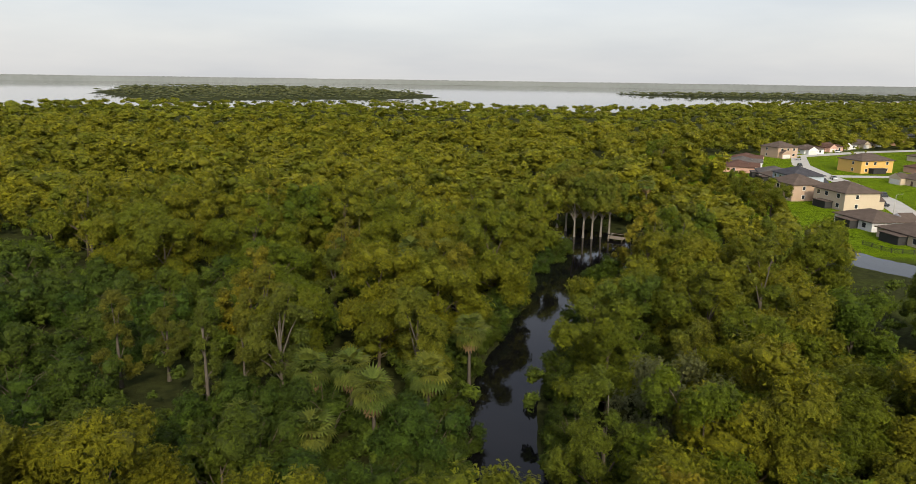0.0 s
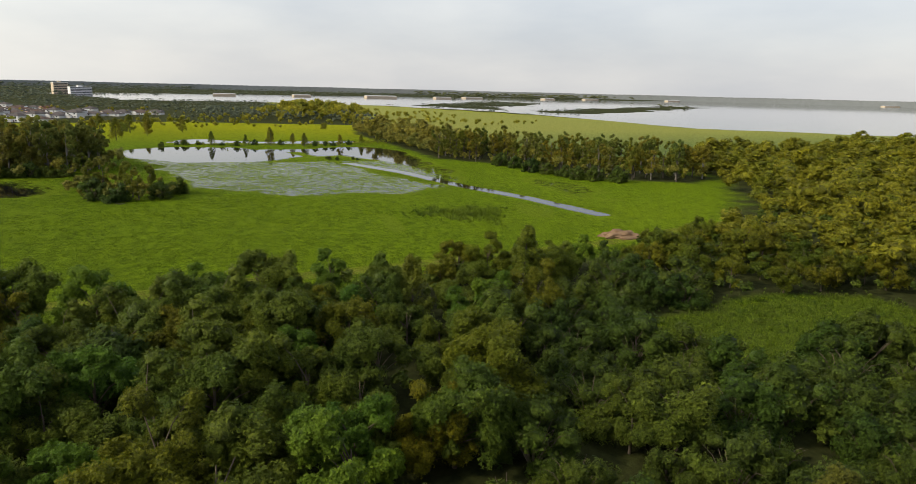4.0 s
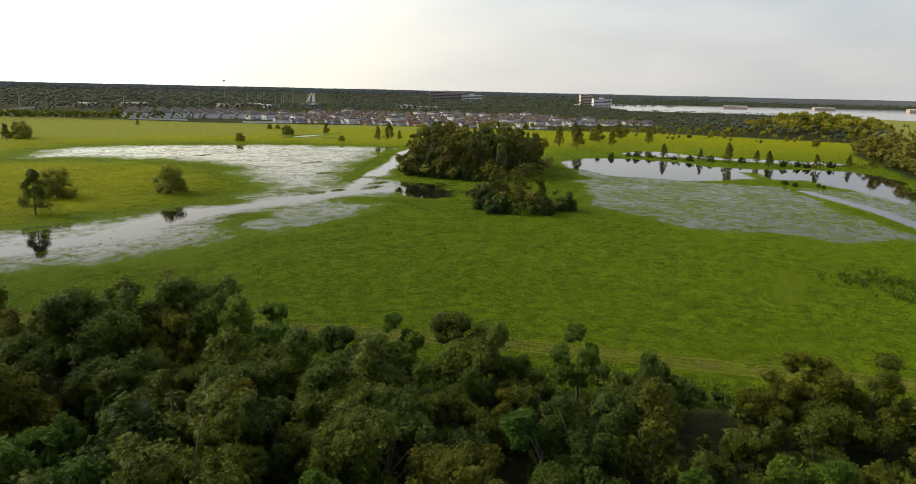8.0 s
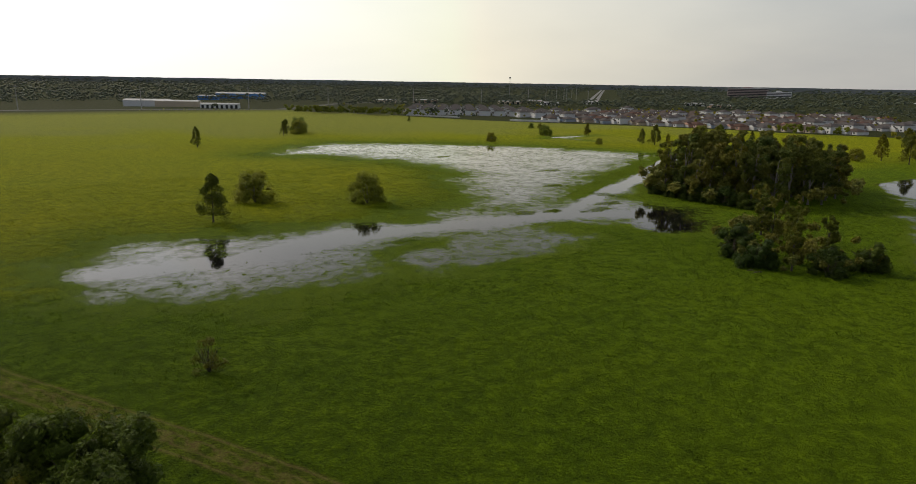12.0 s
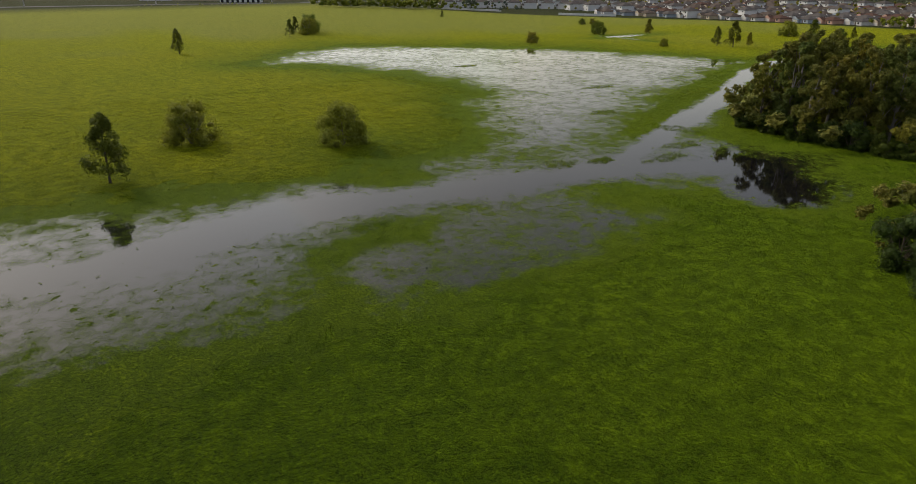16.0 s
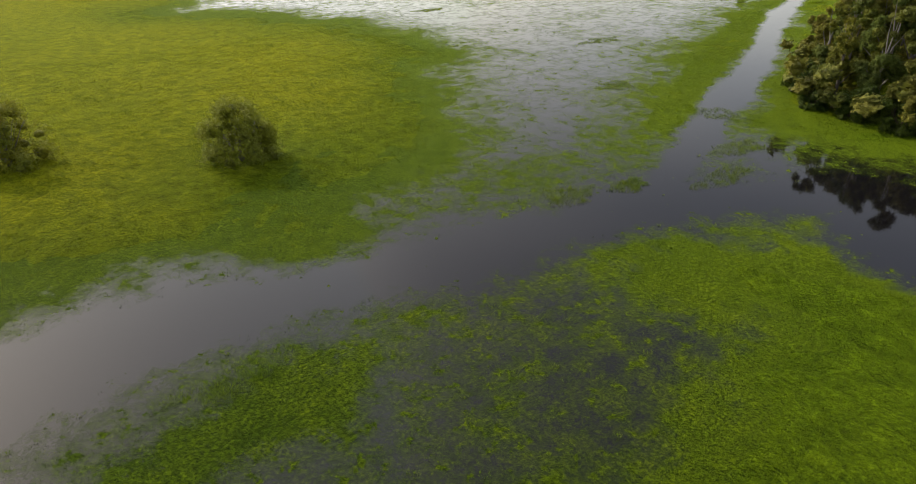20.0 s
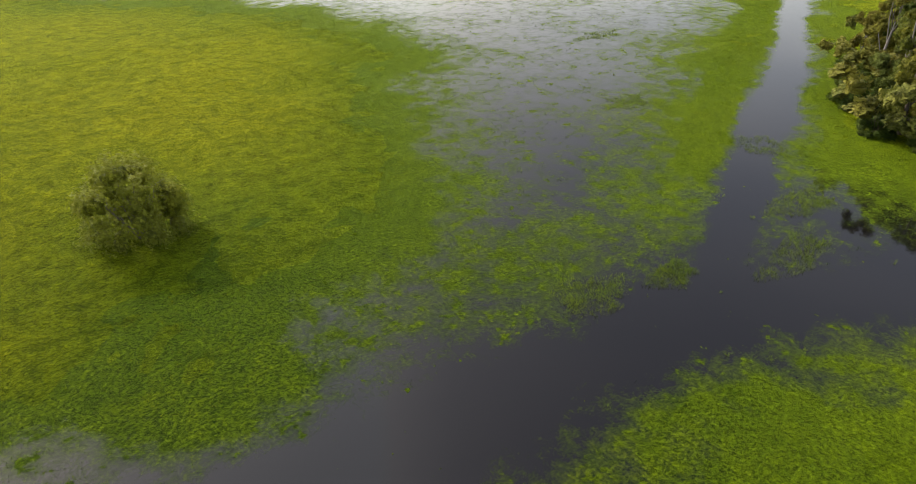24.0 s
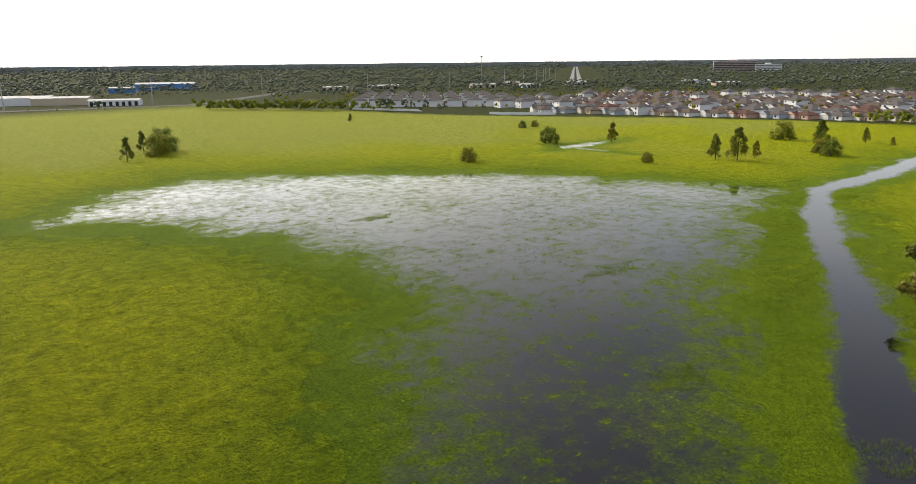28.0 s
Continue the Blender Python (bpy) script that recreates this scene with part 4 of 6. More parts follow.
for x, y, key, grow in ((86, 186, "oak0", 0.8), (90, 198, "oak1", 0.72), (84, 206, "cyp0", 0.8), (92, 212, "oak2", 0.66), (86, 222, "oak0", 0.75), (94, 228, "oak1", 0.6), (88, 238, "oak2", 0.78), (92, 250, "cyp1", 0.7), (86, 258, "oak0", 0.8), (94, 266, "oak1", 0.66), (88, 276, "oak2", 0.8), (94, 290, "oak0", 0.75), (88, 300, "oak1", 0.8), (98, 312, "cyp0", 0.8), (92, 326, "oak2", 0.8), (100, 338, "oak0", 0.8), (104, 350, "oak1", 0.8)):
    plant(key, x, y, rng.uniform(0, 360), grow, "leafy tree between the canal and the estate", "trees by the estate")


def far_from_kept(x, y, gap=4.6):
    return all((x - a) ** 2 + (y - b) ** 2 > gap * gap for a, b, _, _ in KEEP)


gap = 7.4
wanted = []
for gxi in range(60):
    for gyi in range(60):
        x, y = -190 + gxi * gap + rng.uniform(-3.0, 3.0), -60 + gyi * gap + rng.uniform(-3.0, 3.0)
        pick, turn, size, chance = rng.rand(), rng.uniform(0, 360), rng.uniform(0.70, 1.16), rng.rand()
        if x > 84 or y > 250 or woods(np.array(x), np.array(y)) < (3.4 if x > -20 and y < 130 else 1.2) or not far_from_kept(x, y):
            continue
        if y < 29 and x > -40 or y < -8 - 0.5 * (x + 60) and x > -75:
            continue
        way = -float(along(np.array(x), np.array(y), LINE, 0))
        low = float(inside(np.array(x), np.array(y), [(-32, 58), (-60, 56), (-96, 72), (-130, 100), (-132, 134), (-100, 138), (-66, 122), (-34, 104)]))
        palms = float(inside(np.array(x), np.array(y), [(-36, 46), (-2, 43), (4, 66), (-2, 74), (-30, 74)]))
        edge = float(woods(np.array(x), np.array(y)))
        wet = -float(along(np.array(x), np.array(y), RIVER_LINE, 0))
        glade = float(inside(np.array(x), np.array(y), [(4, 90), (24, 90), (36, 124), (8, 122)]))
        if glade > 0:
            key = "shrub%d" % (pick < 0.5)
        elif palms > 0:
            key = "shrub%d" % (pick < 0.5)
            size *= 1.05
        elif low > 0 and chance < 0.93 or chance < 0.08:
            key = "shrub%d" % (pick < 0.5)
            size *= 1.05 if low > 0 else 1.3
        elif x < -88 or y < 88 and x < -44:
            key = ("lush%d" % int(pick * 4.2)) if pick < 0.7 else ("oak%d" % (pick < 0.78)) if pick < 0.84 else "bright%d" % (pick < 0.92)
            size *= {"o": 0.64, "l": 0.76, "b": 0.8}[key[0]] * (0.95 if edge < 16 and y > 40 else 1.3 if y < 40 else 1.15)
        elif chance > 0.76 and way < 150 and y < 150:
            continue
        elif wet < 24 and pick < 0.5:
            key = "cyp%d" % (pick < 0.25)
        elif pick < 0.18:
            key = "cyp%d" % (pick < 0.09)
        elif pick < 0.24:
            key = "rust%d" % (pick < 0.21)
        else:
            key = "oak%d" % int(rng.rand() * 3)
        wanted.append((way, key, x, y, turn, size, pick))
wanted.sort()
for way, key, x, y, turn, size, pick in wanted:
    if way < 75 and near_n < 250:
        near_n += 1
        plant(key, x, y, turn, size, group="trees of the wood")
    elif way < 150 and mid_n < 130:
        mid_n += 1
        if key[:3] in ("oak", "lus", "bri", "shr"):
            size *= {"o": 1.0, "l": 0.75, "b": 0.7, "s": 0.5}[key[0]]
            key = "midoak%d" % (pick < 0.5)
        else:
            key = "midcyp%d" % (pick < 0.5)
        plant(key, x, y, turn, size, group="trees of the wood")
    else:
        stuff_spots.append((x, y, 14 * size, turn))

# ---- woods past the near trees, each one mass ----
def lump(seed, clumps, leaves, leaf, kind="dome", base=ICO0):
    """A crown 1 m high and about 0.75 m wide, standing at the origin."""
    r = np.random.RandomState(seed)
    pile = Pile()
    for x, y, z, rad in crown_spots(r, kind, 1.0, 0.36, clumps):
        at, rad = np.array((x, y, z * 0.9)), rad * 1.35
        pile.add(*clump(r, at, rad * (0.98 if leaves else 1.12), base, 0.8), True)
        if leaves:
            pile.add(*leaves_on(r, at, rad * 1.15, leaves, leaf))
    return pile


MIDLUMPS = [lump(200 + k, 12, 30, 0.062, "lobed", ICO0) for k in range(5)] + [lump(210 + k, 10, 30, 0.058, "plume", ICO0) for k in range(2)]
FARLUMPS = [lump(220 + k, 4, 0, 0, "dome", ICO0) for k in range(5)]


def scatter(name, label, spots, lumps, mats, category="trees", widen=0.0, spread=1.0):
    pile = Pile()
    r = np.random.RandomState(len(spots))
    for x, y, tall, turn in spots:
        wide = max(tall, math.hypot(x + 120, y) * widen) * spread * r.uniform(0.85, 1.2)
        pile.moved(lumps[r.randint(len(lumps))], turn, np.array((wide, wide * r.uniform(0.9, 1.1), tall)), np.array((x, y, 0.0)))
    return tagged(new(name, pile.mesh(name, mats)), label, category, kind="stuff")


def fill(outline_test, x0, x1, y0, y1, gap, tall, spread, seed):
    r = np.random.RandomState(seed)
    X, Y = np.meshgrid(np.arange(x0, x1, gap), np.arange(y0, y1, gap))
    X, Y = X.ravel() + r.uniform(-gap, gap, X.size) * 0.4, Y.ravel() + r.uniform(-gap, gap, Y.size) * 0.4
    ok = outline_test(X, Y)
    H = tall * r.uniform(1 - spread, 1 + spread, X.size) * (1 + 0.12 * lattice(X, Y, 60, 31))
    return [(x, y, h, t) for x, y, h, t, k in zip(X, Y, H, r.uniform(0, 6.28, X.size), ok) if k]


far_spots = fill(lambda x, y: (woods(x, y) > 4) & (y > 250) & (y < 470) & (np.abs(x + 60) < 420), -420, 420, 240, 470, 10, 14.5, 0.22, 41)
mid_spots, far_spots = far_spots, []
far_spots += fill(lambda x, y: (woods(x, y) > 4) & (y > 470) & (wetness(x, y) < 0), -560, 900, 470, 1300, 16, 11.5, 0.22, 42)
mid_spots += fill(lambda x, y: (woods(x, y) > 3) & (x < -190) & (y < 250), -420, -190, 150, 250, 9, 15, 0.2, 43)
THINLUMPS = [lump(230 + k, 6, 14, 0.10, "lobed", ICO0) for k in range(4)]
scatter("woodland", "dense olive green broadleaf and cypress wood", stuff_spots + mid_spots, MIDLUMPS, [LEAF_OAK[2], LEAF_OAK[1]], spread=1.25)
scatter("far_woodland", "olive green wood stretching to the lake shore", far_spots, THINLUMPS, [LEAF_OAK[2], LEAF_OAK[1]], spread=1.9)
under = fill(lambda x, y: (woods(x, y) > -1.0) & ((y > 18) | (x < -48)) & (x < 84), -185, 84, -60, 250, 5.0, 4.4, 0.5, 44)
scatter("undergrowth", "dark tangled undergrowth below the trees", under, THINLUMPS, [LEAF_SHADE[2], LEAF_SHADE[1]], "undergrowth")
meadow = fill(lambda x, y: (inside(x, y, CLEARING) > -4) & (lattice(x, y, 7, 17) + 0.6 * lattice(x, y, 3, 18) > -0.1), -118, -74, 82, 158, 2.0, 1.0, 0.8, 45)
scatter("meadow_scrub", "low green scrub in a clearing", meadow, THINLUMPS, [LEAF_DARK[2], LEAF_DARK[1]], "scrub")

# the belt of cypress between pasture and marsh, and its fringe of low bushes
r = np.random.RandomState(6)
far_belt = []
for x, y, h, t in fill(lambda x, y: inside(x, y, BELT) > 1, -610, -255, 95, 240, 8.6, 1.0, 0.15, 46):
    if x < -390:
        far_belt.append((x, y, 15.5 * h, t))
        continue
    plant("stand%d" % (r.rand() < 0.5) if r.rand() < 0.25 else "midcyp%d" % (r.rand() < 0.5), x, y, r.uniform(0, 360), h * 0.92, "tall brownish green cypress in a belt beside the pasture", "belt of cypress")
scatter("belt_woods", "far end of the brownish green cypress belt", far_belt, MIDLUMPS, [LEAF_STAND[2], LEAF_STAND[1]])
for x, y in ((-336, 148), (-322, 151), (-312, 156), (-300, 158), (-290, 162), (-281, 164), (-274, 170), (-330, 146), (-306, 152), (-268, 178)):
    plant("shrub%d" % (r.rand() < 0.5), x + r.uniform(-2, 2), y, r.uniform(0, 360), r.uniform(0.8, 1.15), "low leafy bush in front of the cypress belt", "fringe bushes")

# the tall stand in the middle of the pasture and the low copse before it
STAND = [(-297, -80), (-297, -56), (-304, -34), (-330, -27), (-380, -46), (-376, -92), (-350, -102), (-322, -95)]
for x, y, h, t in fill(lambda x, y: inside(x, y, STAND) > 3.2, -390, -290, -105, -24, 7.0, 1.0, 0.14, 47):
    d = min(1.0, float(inside(np.array(x), np.array(y), STAND)) / 14)
    plant("stand%d" % (r.rand() < 0.5) if r.rand() < 0.8 else "midcyp%d" % (r.rand() < 0.5), x, y, r.uniform(0, 360), h * (0.72 + 0.36 * d), "tall dark cypress in a dense stand on the pasture", "cypress stand")
for x, y, s in ((-242, -17, 0.55), (-236, -9, 0.5), (-241, 3, 0.45), (-251, 6, 0.5), (-246, -6, 0.75), (-255, -10, 0.7), (-261, -18, 0.72), (-268, -24, 0.8), (-250, -1, 0.66), (-239, -3, 0.62)):
    plant("midcyp%d" % (r.rand() < 0.5) if s > 0.6 else "shrub%d" % (r.rand() < 0.5), x, y, r.uniform(0, 360), s if s > 0.6 else s * 2, "cypress or shrub of a low copse by the dark pool", "low copse")

for k in range(26):
    f = k / 25
    x, y = float(np.interp(f, [0, 0.35, 0.65, 1], [-301, -302, -325, -368])), float(np.interp(f, [0, 0.35, 0.65, 1], [-42, -76, -92, -92]))
    plant("shrub%d" % (r.rand() < 0.5), x + r.uniform(-2.5, 2.5), y + r.uniform(-2.5, 2.5), r.uniform(0, 360), r.uniform(0.5, 0.95), "leafy shrub at the edge of the cypress stand", "shrubs round the stand")
scrub = fill(lambda x, y: inside(x, y, STAND) > -1, -390, -290, -105, -24, 4.2, 7, 0.45, 61)
scrub += fill(lambda x, y: inside(x, y, BELT) > -2, -615, -255, 92, 240, 6.5, 7, 0.5, 62)
scrub += fill(lambda x, y: inside(x, y, [(-243, -20), (-232, -8), (-240, 6), (-254, 9), (-264, -6), (-274, -26), (-266, -32)]) > -1, -280, -230, -34, 10, 3.4, 4.5, 0.5, 63)
scatter("stand_scrub", "dark olive scrub below the cypress stands", scrub, THINLUMPS, [LEAF_STAND[2], LEAF_STAND[1]], "scrub")
# lone trees and bushes of the pasture
for key, x, y, grow in (("layer0", -165, -115, 1.0), ("bushy0", -185, -135.5, 1.0), ("bushy1", -212, -117, 0.98), ("layer1", -228, -307, 0.95), ("bushy0", -322, -379, 1.1), ("layer1", -315, -383, 0.8), ("sapling", -131, -25, 1.0), ("layer1", -92, -142, 0.9), ("bushy0", -120, -330, 0.8),
                        ("bushy0", -315, -365, 1.0), ("layer1", -300, -356, 0.85), ("bushy1", -460, -278, 0.8), ("layer0", -483, -260, 0.75), ("bushy0", -393, -261, 0.6), ("bushy1", -436, -211, 0.42), ("layer1", -460, -197, 0.85), ("layer0", -463, -190, 1.0), ("layer1", -473, -188, 0.6),
                        ("bushy0", -542, -207, 0.95), ("bushy1", -500, -171, 0.72), ("bushy1", -506, -177, 0.62), ("layer0", -530, -186, 0.9), ("layer1", -554, -176, 0.6), ("layer1", -545, -163, 0.4), ("bushy1", -504, -335, 0.45), ("bushy0", -514, -335, 0.42), ("layer1", -461, -443, 0.5),
                        ("bushy0", -634, -67, 0.6), ("bushy1", -571, -74, 0.7), ("layer0", -579, -91, 1.05), ("layer0", -553, -65, 1.1), ("layer1", -526, -49, 1.0), ("layer0", -484, -60, 1.15), ("layer1", -492, -75, 1.2), ("bushy1", -478, -82, 0.7), ("layer0", -590, -60, 1.1), ("layer1", -560, -30, 1.05), ("bushy0", -631, 78, 0.55)):
    plant(key, x, y, r.uniform(0, 360), grow, group="lone trees of the pasture")
# mangrove-like tufts and little cypresses standing on the bars of the lagoon
for x, y, s in ((-441, -27, 0.5), (-452, -20, 0.4), (-452, -15, 0.55), (-454, -8, 0.45), (-452, 0, 0.75), (-449, 6, 0.4), (-448, 15, 0.5), (-450, 20, 0.6), (-452, 25, 0.55), (-447, 35, 1.0), (-455, 41, 0.5), (-457, 48, 0.65), (-446, 55, 0.6), (-440, 55, 0.75), (-447, 62, 0.5), (-452, 68, 0.45), (-450, 73, 0.5), (-444, 77, 0.7), (-458, 84, 0.5), (-462, 92, 0.6), (-470, 104, 0.7), (-362, 68.5, 0.3), (-366, 65, 0.28), (-370, 64, 0.26), (-367, 77, 0.24), (-363, 79, 0.2)):
    plant("layer1" if s > 0.58 else "shrub%d" % (r.rand() < 0.5), x, y, r.uniform(0, 360), s, "small tree standing on a bar of the flooded lagoon", "lagoon trees")

# tree rows past the pasture, the wooded knoll, and the wide wooded plain to the horizon
rows = [(-600 - 90 * k / 40 + r.uniform(-10, 10), -60 + 260 * k / 40 + r.uniform(-6, 6), r.uniform(6, 13), r.uniform(0, 6)) for k in range(60)]
for k in range(260):
    f, g = r.uniform(-1, 1), r.uniform(-1, 1)
    if f * f + g * g < 1:
        rows.append((-875 + 135 * f, 82 + 72 * g, (12 + 13 * (1 - f * f - g * g)) * r.uniform(0.85, 1.1), r.uniform(0, 6)))
rows += [(-613 - 96 * k / 70 + r.uniform(-7, 3), -114 + 140 * k / 70 + r.uniform(-3, 3), r.uniform(6, 11), r.uniform(0, 6)) for k in range(70)]
rows += [(-690 - r.uniform(0, 300), 20 + r.uniform(-60, 240), r.uniform(6, 12), r.uniform(0, 6)) for k in range(170)]
scatter("tree_rows", "scattered dark trees and a wooded knoll beyond the pasture", rows, THINLUMPS, [LEAF_BUSH[2], LEAF_BUSH[1]])
# low scrub on the bars beyond the lagoon
bars = []
for k in range(110):
    f = r.rand()
    bars.append((float(np.interp(f, [0, 0.4, 1], [-450, -455, -480])) + r.normal(0, 3.5), -16 + 140 * f, r.uniform(1.0, 3.6), r.uniform(0, 6)))
scatter("lagoon_scrub", "low green scrub on the bars of the lagoon", bars, MIDLUMPS, [LEAF_BUSH[2], LEAF_BUSH[1]], "scrub")


def built_up(x, y):
    """Ground taken by the two housing estates, the shops and their roads."""
    return np.maximum.reduce([inside(x, y, ESTATE), inside(x, y, SHOPS), inside(x, y, EAST_ESTATE), along(x, y, BOULEVARD, 120), along(x, y, HIGHWAY, 60)])


def ridge(name, label, points, high, mat):
    """A long low line of far treetops closing the horizon."""
    rr = np.random.RandomState(9)
    verts, faces = [], []
    for k, (x, y) in enumerate(points):
        h = high * (0.93 + 0.05 * rr.rand() + 0.02 * math.sin(k * 0.11))
        verts += [(x, y, -1), (x, y, h), (x * 1.02, y * 1.02, -1)]
        if k:
            a = 3 * (k - 1)
            faces += [(a, a + 1, a + 4, a + 3), (a + 1, a + 2, a + 5, a + 4)]
    return tagged(new(name, mesh_of(name, verts, faces, [mat])), label, "treeline", kind="structure")


ridge("backdrop_treeline", "far treeline along the horizon, haze in its colour", [(-4760 * math.sin(radians(a)) - 100, 4760 * math.cos(radians(a))) for a in np.arange(-44, 206, 0.16)], 34.5, HAZE_WOOD)
plain_spots = []
dist = 640.0
while dist < 4700:
    turn = radians(62)
    while turn < radians(200):
        x, y = -dist * math.sin(turn) + r.uniform(-1, 1) * dist * 0.02 - 120, dist * math.cos(turn) + r.uniform(-1, 1) * dist * 0.02
        plain_spots.append((x, y, (9.0 + 3.5 * r.rand()) + 16 * (dist / 4700) ** 3, r.uniform(0, 6.28)))
        turn += 0.0085 if dist < 1800 else 0.0095
    dist *= 1.042 if dist < 1500 else 1.055
for k in range(2200):
    x, y = r.uniform(-2600, 2600), r.uniform(1000, 4800)
    plain_spots.append((x, y, r.uniform(7, 12) + 12 * (y / 4700) ** 3, r.uniform(0, 6.28)))
plain_spots += [(x, y, h, t) for x, y, h, t in fill(lambda x, y: np.maximum(inside(x, y, ISLAND), inside(x, y, EAST_ISLE)) > 12, -1150, 1950, 1040, 2620, 34, 8.5, 0.5, 48)]
px, py = np.array([s[0] for s in plain_spots]), np.array([s[1] for s in plain_spots])
ok = (wetness(px, py) < -0.9) & (built_up(px, py) < 0) & (inside(px, py, PASTURE_EDGE) < 0) & (woods(px, py) < 0) & ((px > -120) | (py > 900) | (py < 420 - 0.35 * (px + 600)) & (px < -700) | (py < -100))
marsh = inside(px, py, MARSH)
scatter("far_woods", "wide flat woodland reaching to the horizon", [(s[0], s[1], s[2] * (0.45 if s[0] < -1000 and s[1] > -420 else 1.0), s[3]) for s, k, w in zip(plain_spots, ok, marsh) if k and w < 0 and s[1] < 900], FARLUMPS, [HAZED_WOOD], "woods", 0.013)
scatter("isle_woods", "hazy olive woods on the islands and shores of the lake", [s for s, k in zip(plain_spots, ok) if k and 3000 > s[1] >= 900], FARLUMPS, [HAZED_ISLE_WOOD], "woods", 0.023)

# ---- houses and town ----
ROOFS = [plain("brown_shingles", (0.105, 0.082, 0.070), 0.9, scale=5, spread=0.3, relief=0.03, gloss=0.06), plain("grey_shingles", (0.105, 0.095, 0.092), 0.9, scale=5, spread=0.3, relief=0.03, gloss=0.06), plain("slate_shingles", (0.060, 0.060, 0.070), 0.9, scale=5, spread=0.3, relief=0.03, gloss=0.06), plain("red_brown_shingles", (0.105, 0.062, 0.050), 0.9, scale=5, spread=0.3, relief=0.03, gloss=0.06)]
WALLS = [plain("white_stucco", (0.72, 0.72, 0.72), 0.85, spread=0.06), plain("beige_stucco", (0.55, 0.46, 0.34), 0.85, spread=0.08), plain("tan_stucco", (0.45, 0.33, 0.24), 0.85, spread=0.08), plain("blue_grey_stucco", (0.40, 0.46, 0.54), 0.85, spread=0.08),
         plain("ochre_stucco", (0.62, 0.40, 0.12), 0.85, spread=0.06), plain("salmon_stucco", (0.58, 0.36, 0.28), 0.85, spread=0.08)]
TRIM = plain("white_trim", (0.78, 0.78, 0.76), 0.6, spread=0.05)
DOOR_PAINT = plain("garage_paint", (0.66, 0.64, 0.60), 0.6, spread=0.06)
DARK_DOOR = plain("door_paint", (0.10, 0.07, 0.05), 0.6)
SCREEN = plain("screen_mesh", (0.035, 0.035, 0.035), 0.8)
CONCRETE = plain("concrete", (0.42, 0.41, 0.39), 0.9, scale=2, spread=0.15)
ASPHALT = plain("asphalt", (0.075, 0.075, 0.078), 0.9, scale=2, spread=0.2)
STEEL = plain("weathered_steel", (0.32, 0.32, 0.32), 0.5, 0.6)
WOODEN = plain("grey_timber", (0.24, 0.20, 0.16), 0.9, scale=6)
GLASS, _, _, glass_b = material("window_glass", 0.06, 0.0, 0.6)
glass_b.inputs["Base Color"].default_value = (0.03, 0.035, 0.04, 1)


def box_bm(bm, x0, x1, y0, y1, z0, z1):
    v = [bm.verts.new(c) for c in ((x0, y0, z0), (x1, y0, z0), (x1, y1, z0), (x0, y1, z0), (x0, y0, z1), (x1, y0, z1), (x1, y1, z1), (x0, y1, z1))]
    for f in ((0, 3, 2, 1), (4, 5, 6, 7), (0, 1, 5, 4), (1, 2, 6, 5), (2, 3, 7, 6), (3, 0, 4, 7)):
        bm.faces.new([v[k] for k in f])


def done(bm, name, *mats):
    me = bpy.data.meshes.new(name)
    bm.normal_update()
    bm.to_mesh(me)
    bm.free()
    for one in mats:
        me.materials.append(one)
    return me


def box_mesh(name, x0, x1, y0, y1, z0, z1, mat, soften=0.0):
    bm = bmesh.new()
    box_bm(bm, x0, x1, y0, y1, z0, z1)
    if soften:
        bmesh.ops.bevel(bm, geom=bm.edges[:], offset=soften, segments=1, affect="EDGES")
    return done(bm, name, mat)


def hip_roof(name, w, d, z, rise, mat, over=0.55):
    """A hipped roof with eaves and a fascia."""
    bm = bmesh.new()
    x, y = w / 2 + over, d / 2 + over
    ridge = max(0.3, abs(w - d) / 2 + 0.4)
    low = [bm.verts.new(c) for c in ((-x, -y, z - 0.22), (x, -y, z - 0.22), (x, y, z - 0.22), (-x, y, z - 0.22))]
    eave = [bm.verts.new(c) for c in ((-x, -y, z), (x, -y, z), (x, y, z), (-x, y, z))]
    if w >= d:
        a, b = bm.verts.new((-ridge, 0, z + rise)), bm.verts.new((ridge, 0, z + rise))
        tops = ((eave[0], eave[1], b, a), (eave[1], eave[2], b), (eave[2], eave[3], a, b), (eave[3], eave[0], a))
    else:
        a, b = bm.verts.new((0, -ridge, z + rise)), bm.verts.new((0, ridge, z + rise))
        tops = ((eave[0], eave[1], a), (eave[1], eave[2], b, a), (eave[2], eave[3], b), (eave[3], eave[0], a, b))
    for f in tops:
        bm.faces.new(f)
    for k in range(4):
        bm.faces.new((low[k], low[(k + 1) % 4], eave[(k + 1) % 4], eave[k]))
    bm.faces.new(low[::-1])
    return done(bm, name, mat)


def gable(name, w, depth, z, rise, mat, wall):
    bm = bmesh.new()
    x = w / 2 + 0.3
    p = [bm.verts.new(c) for c in ((-x, 0, z), (x, 0, z), (0, 0, z + rise), (-x, depth, z), (x, depth, z), (0, depth, z + rise))]
    for f, slot in (((0, 1, 2), 1), ((1, 4, 5, 2), 0), ((3, 0, 2, 5), 0), ((4, 3, 5), 1), ((0, 3, 4, 1), 0)):
        bm.faces.new([p[k] for k in f]).material_index = slot
    return done(bm, name, mat, wall)


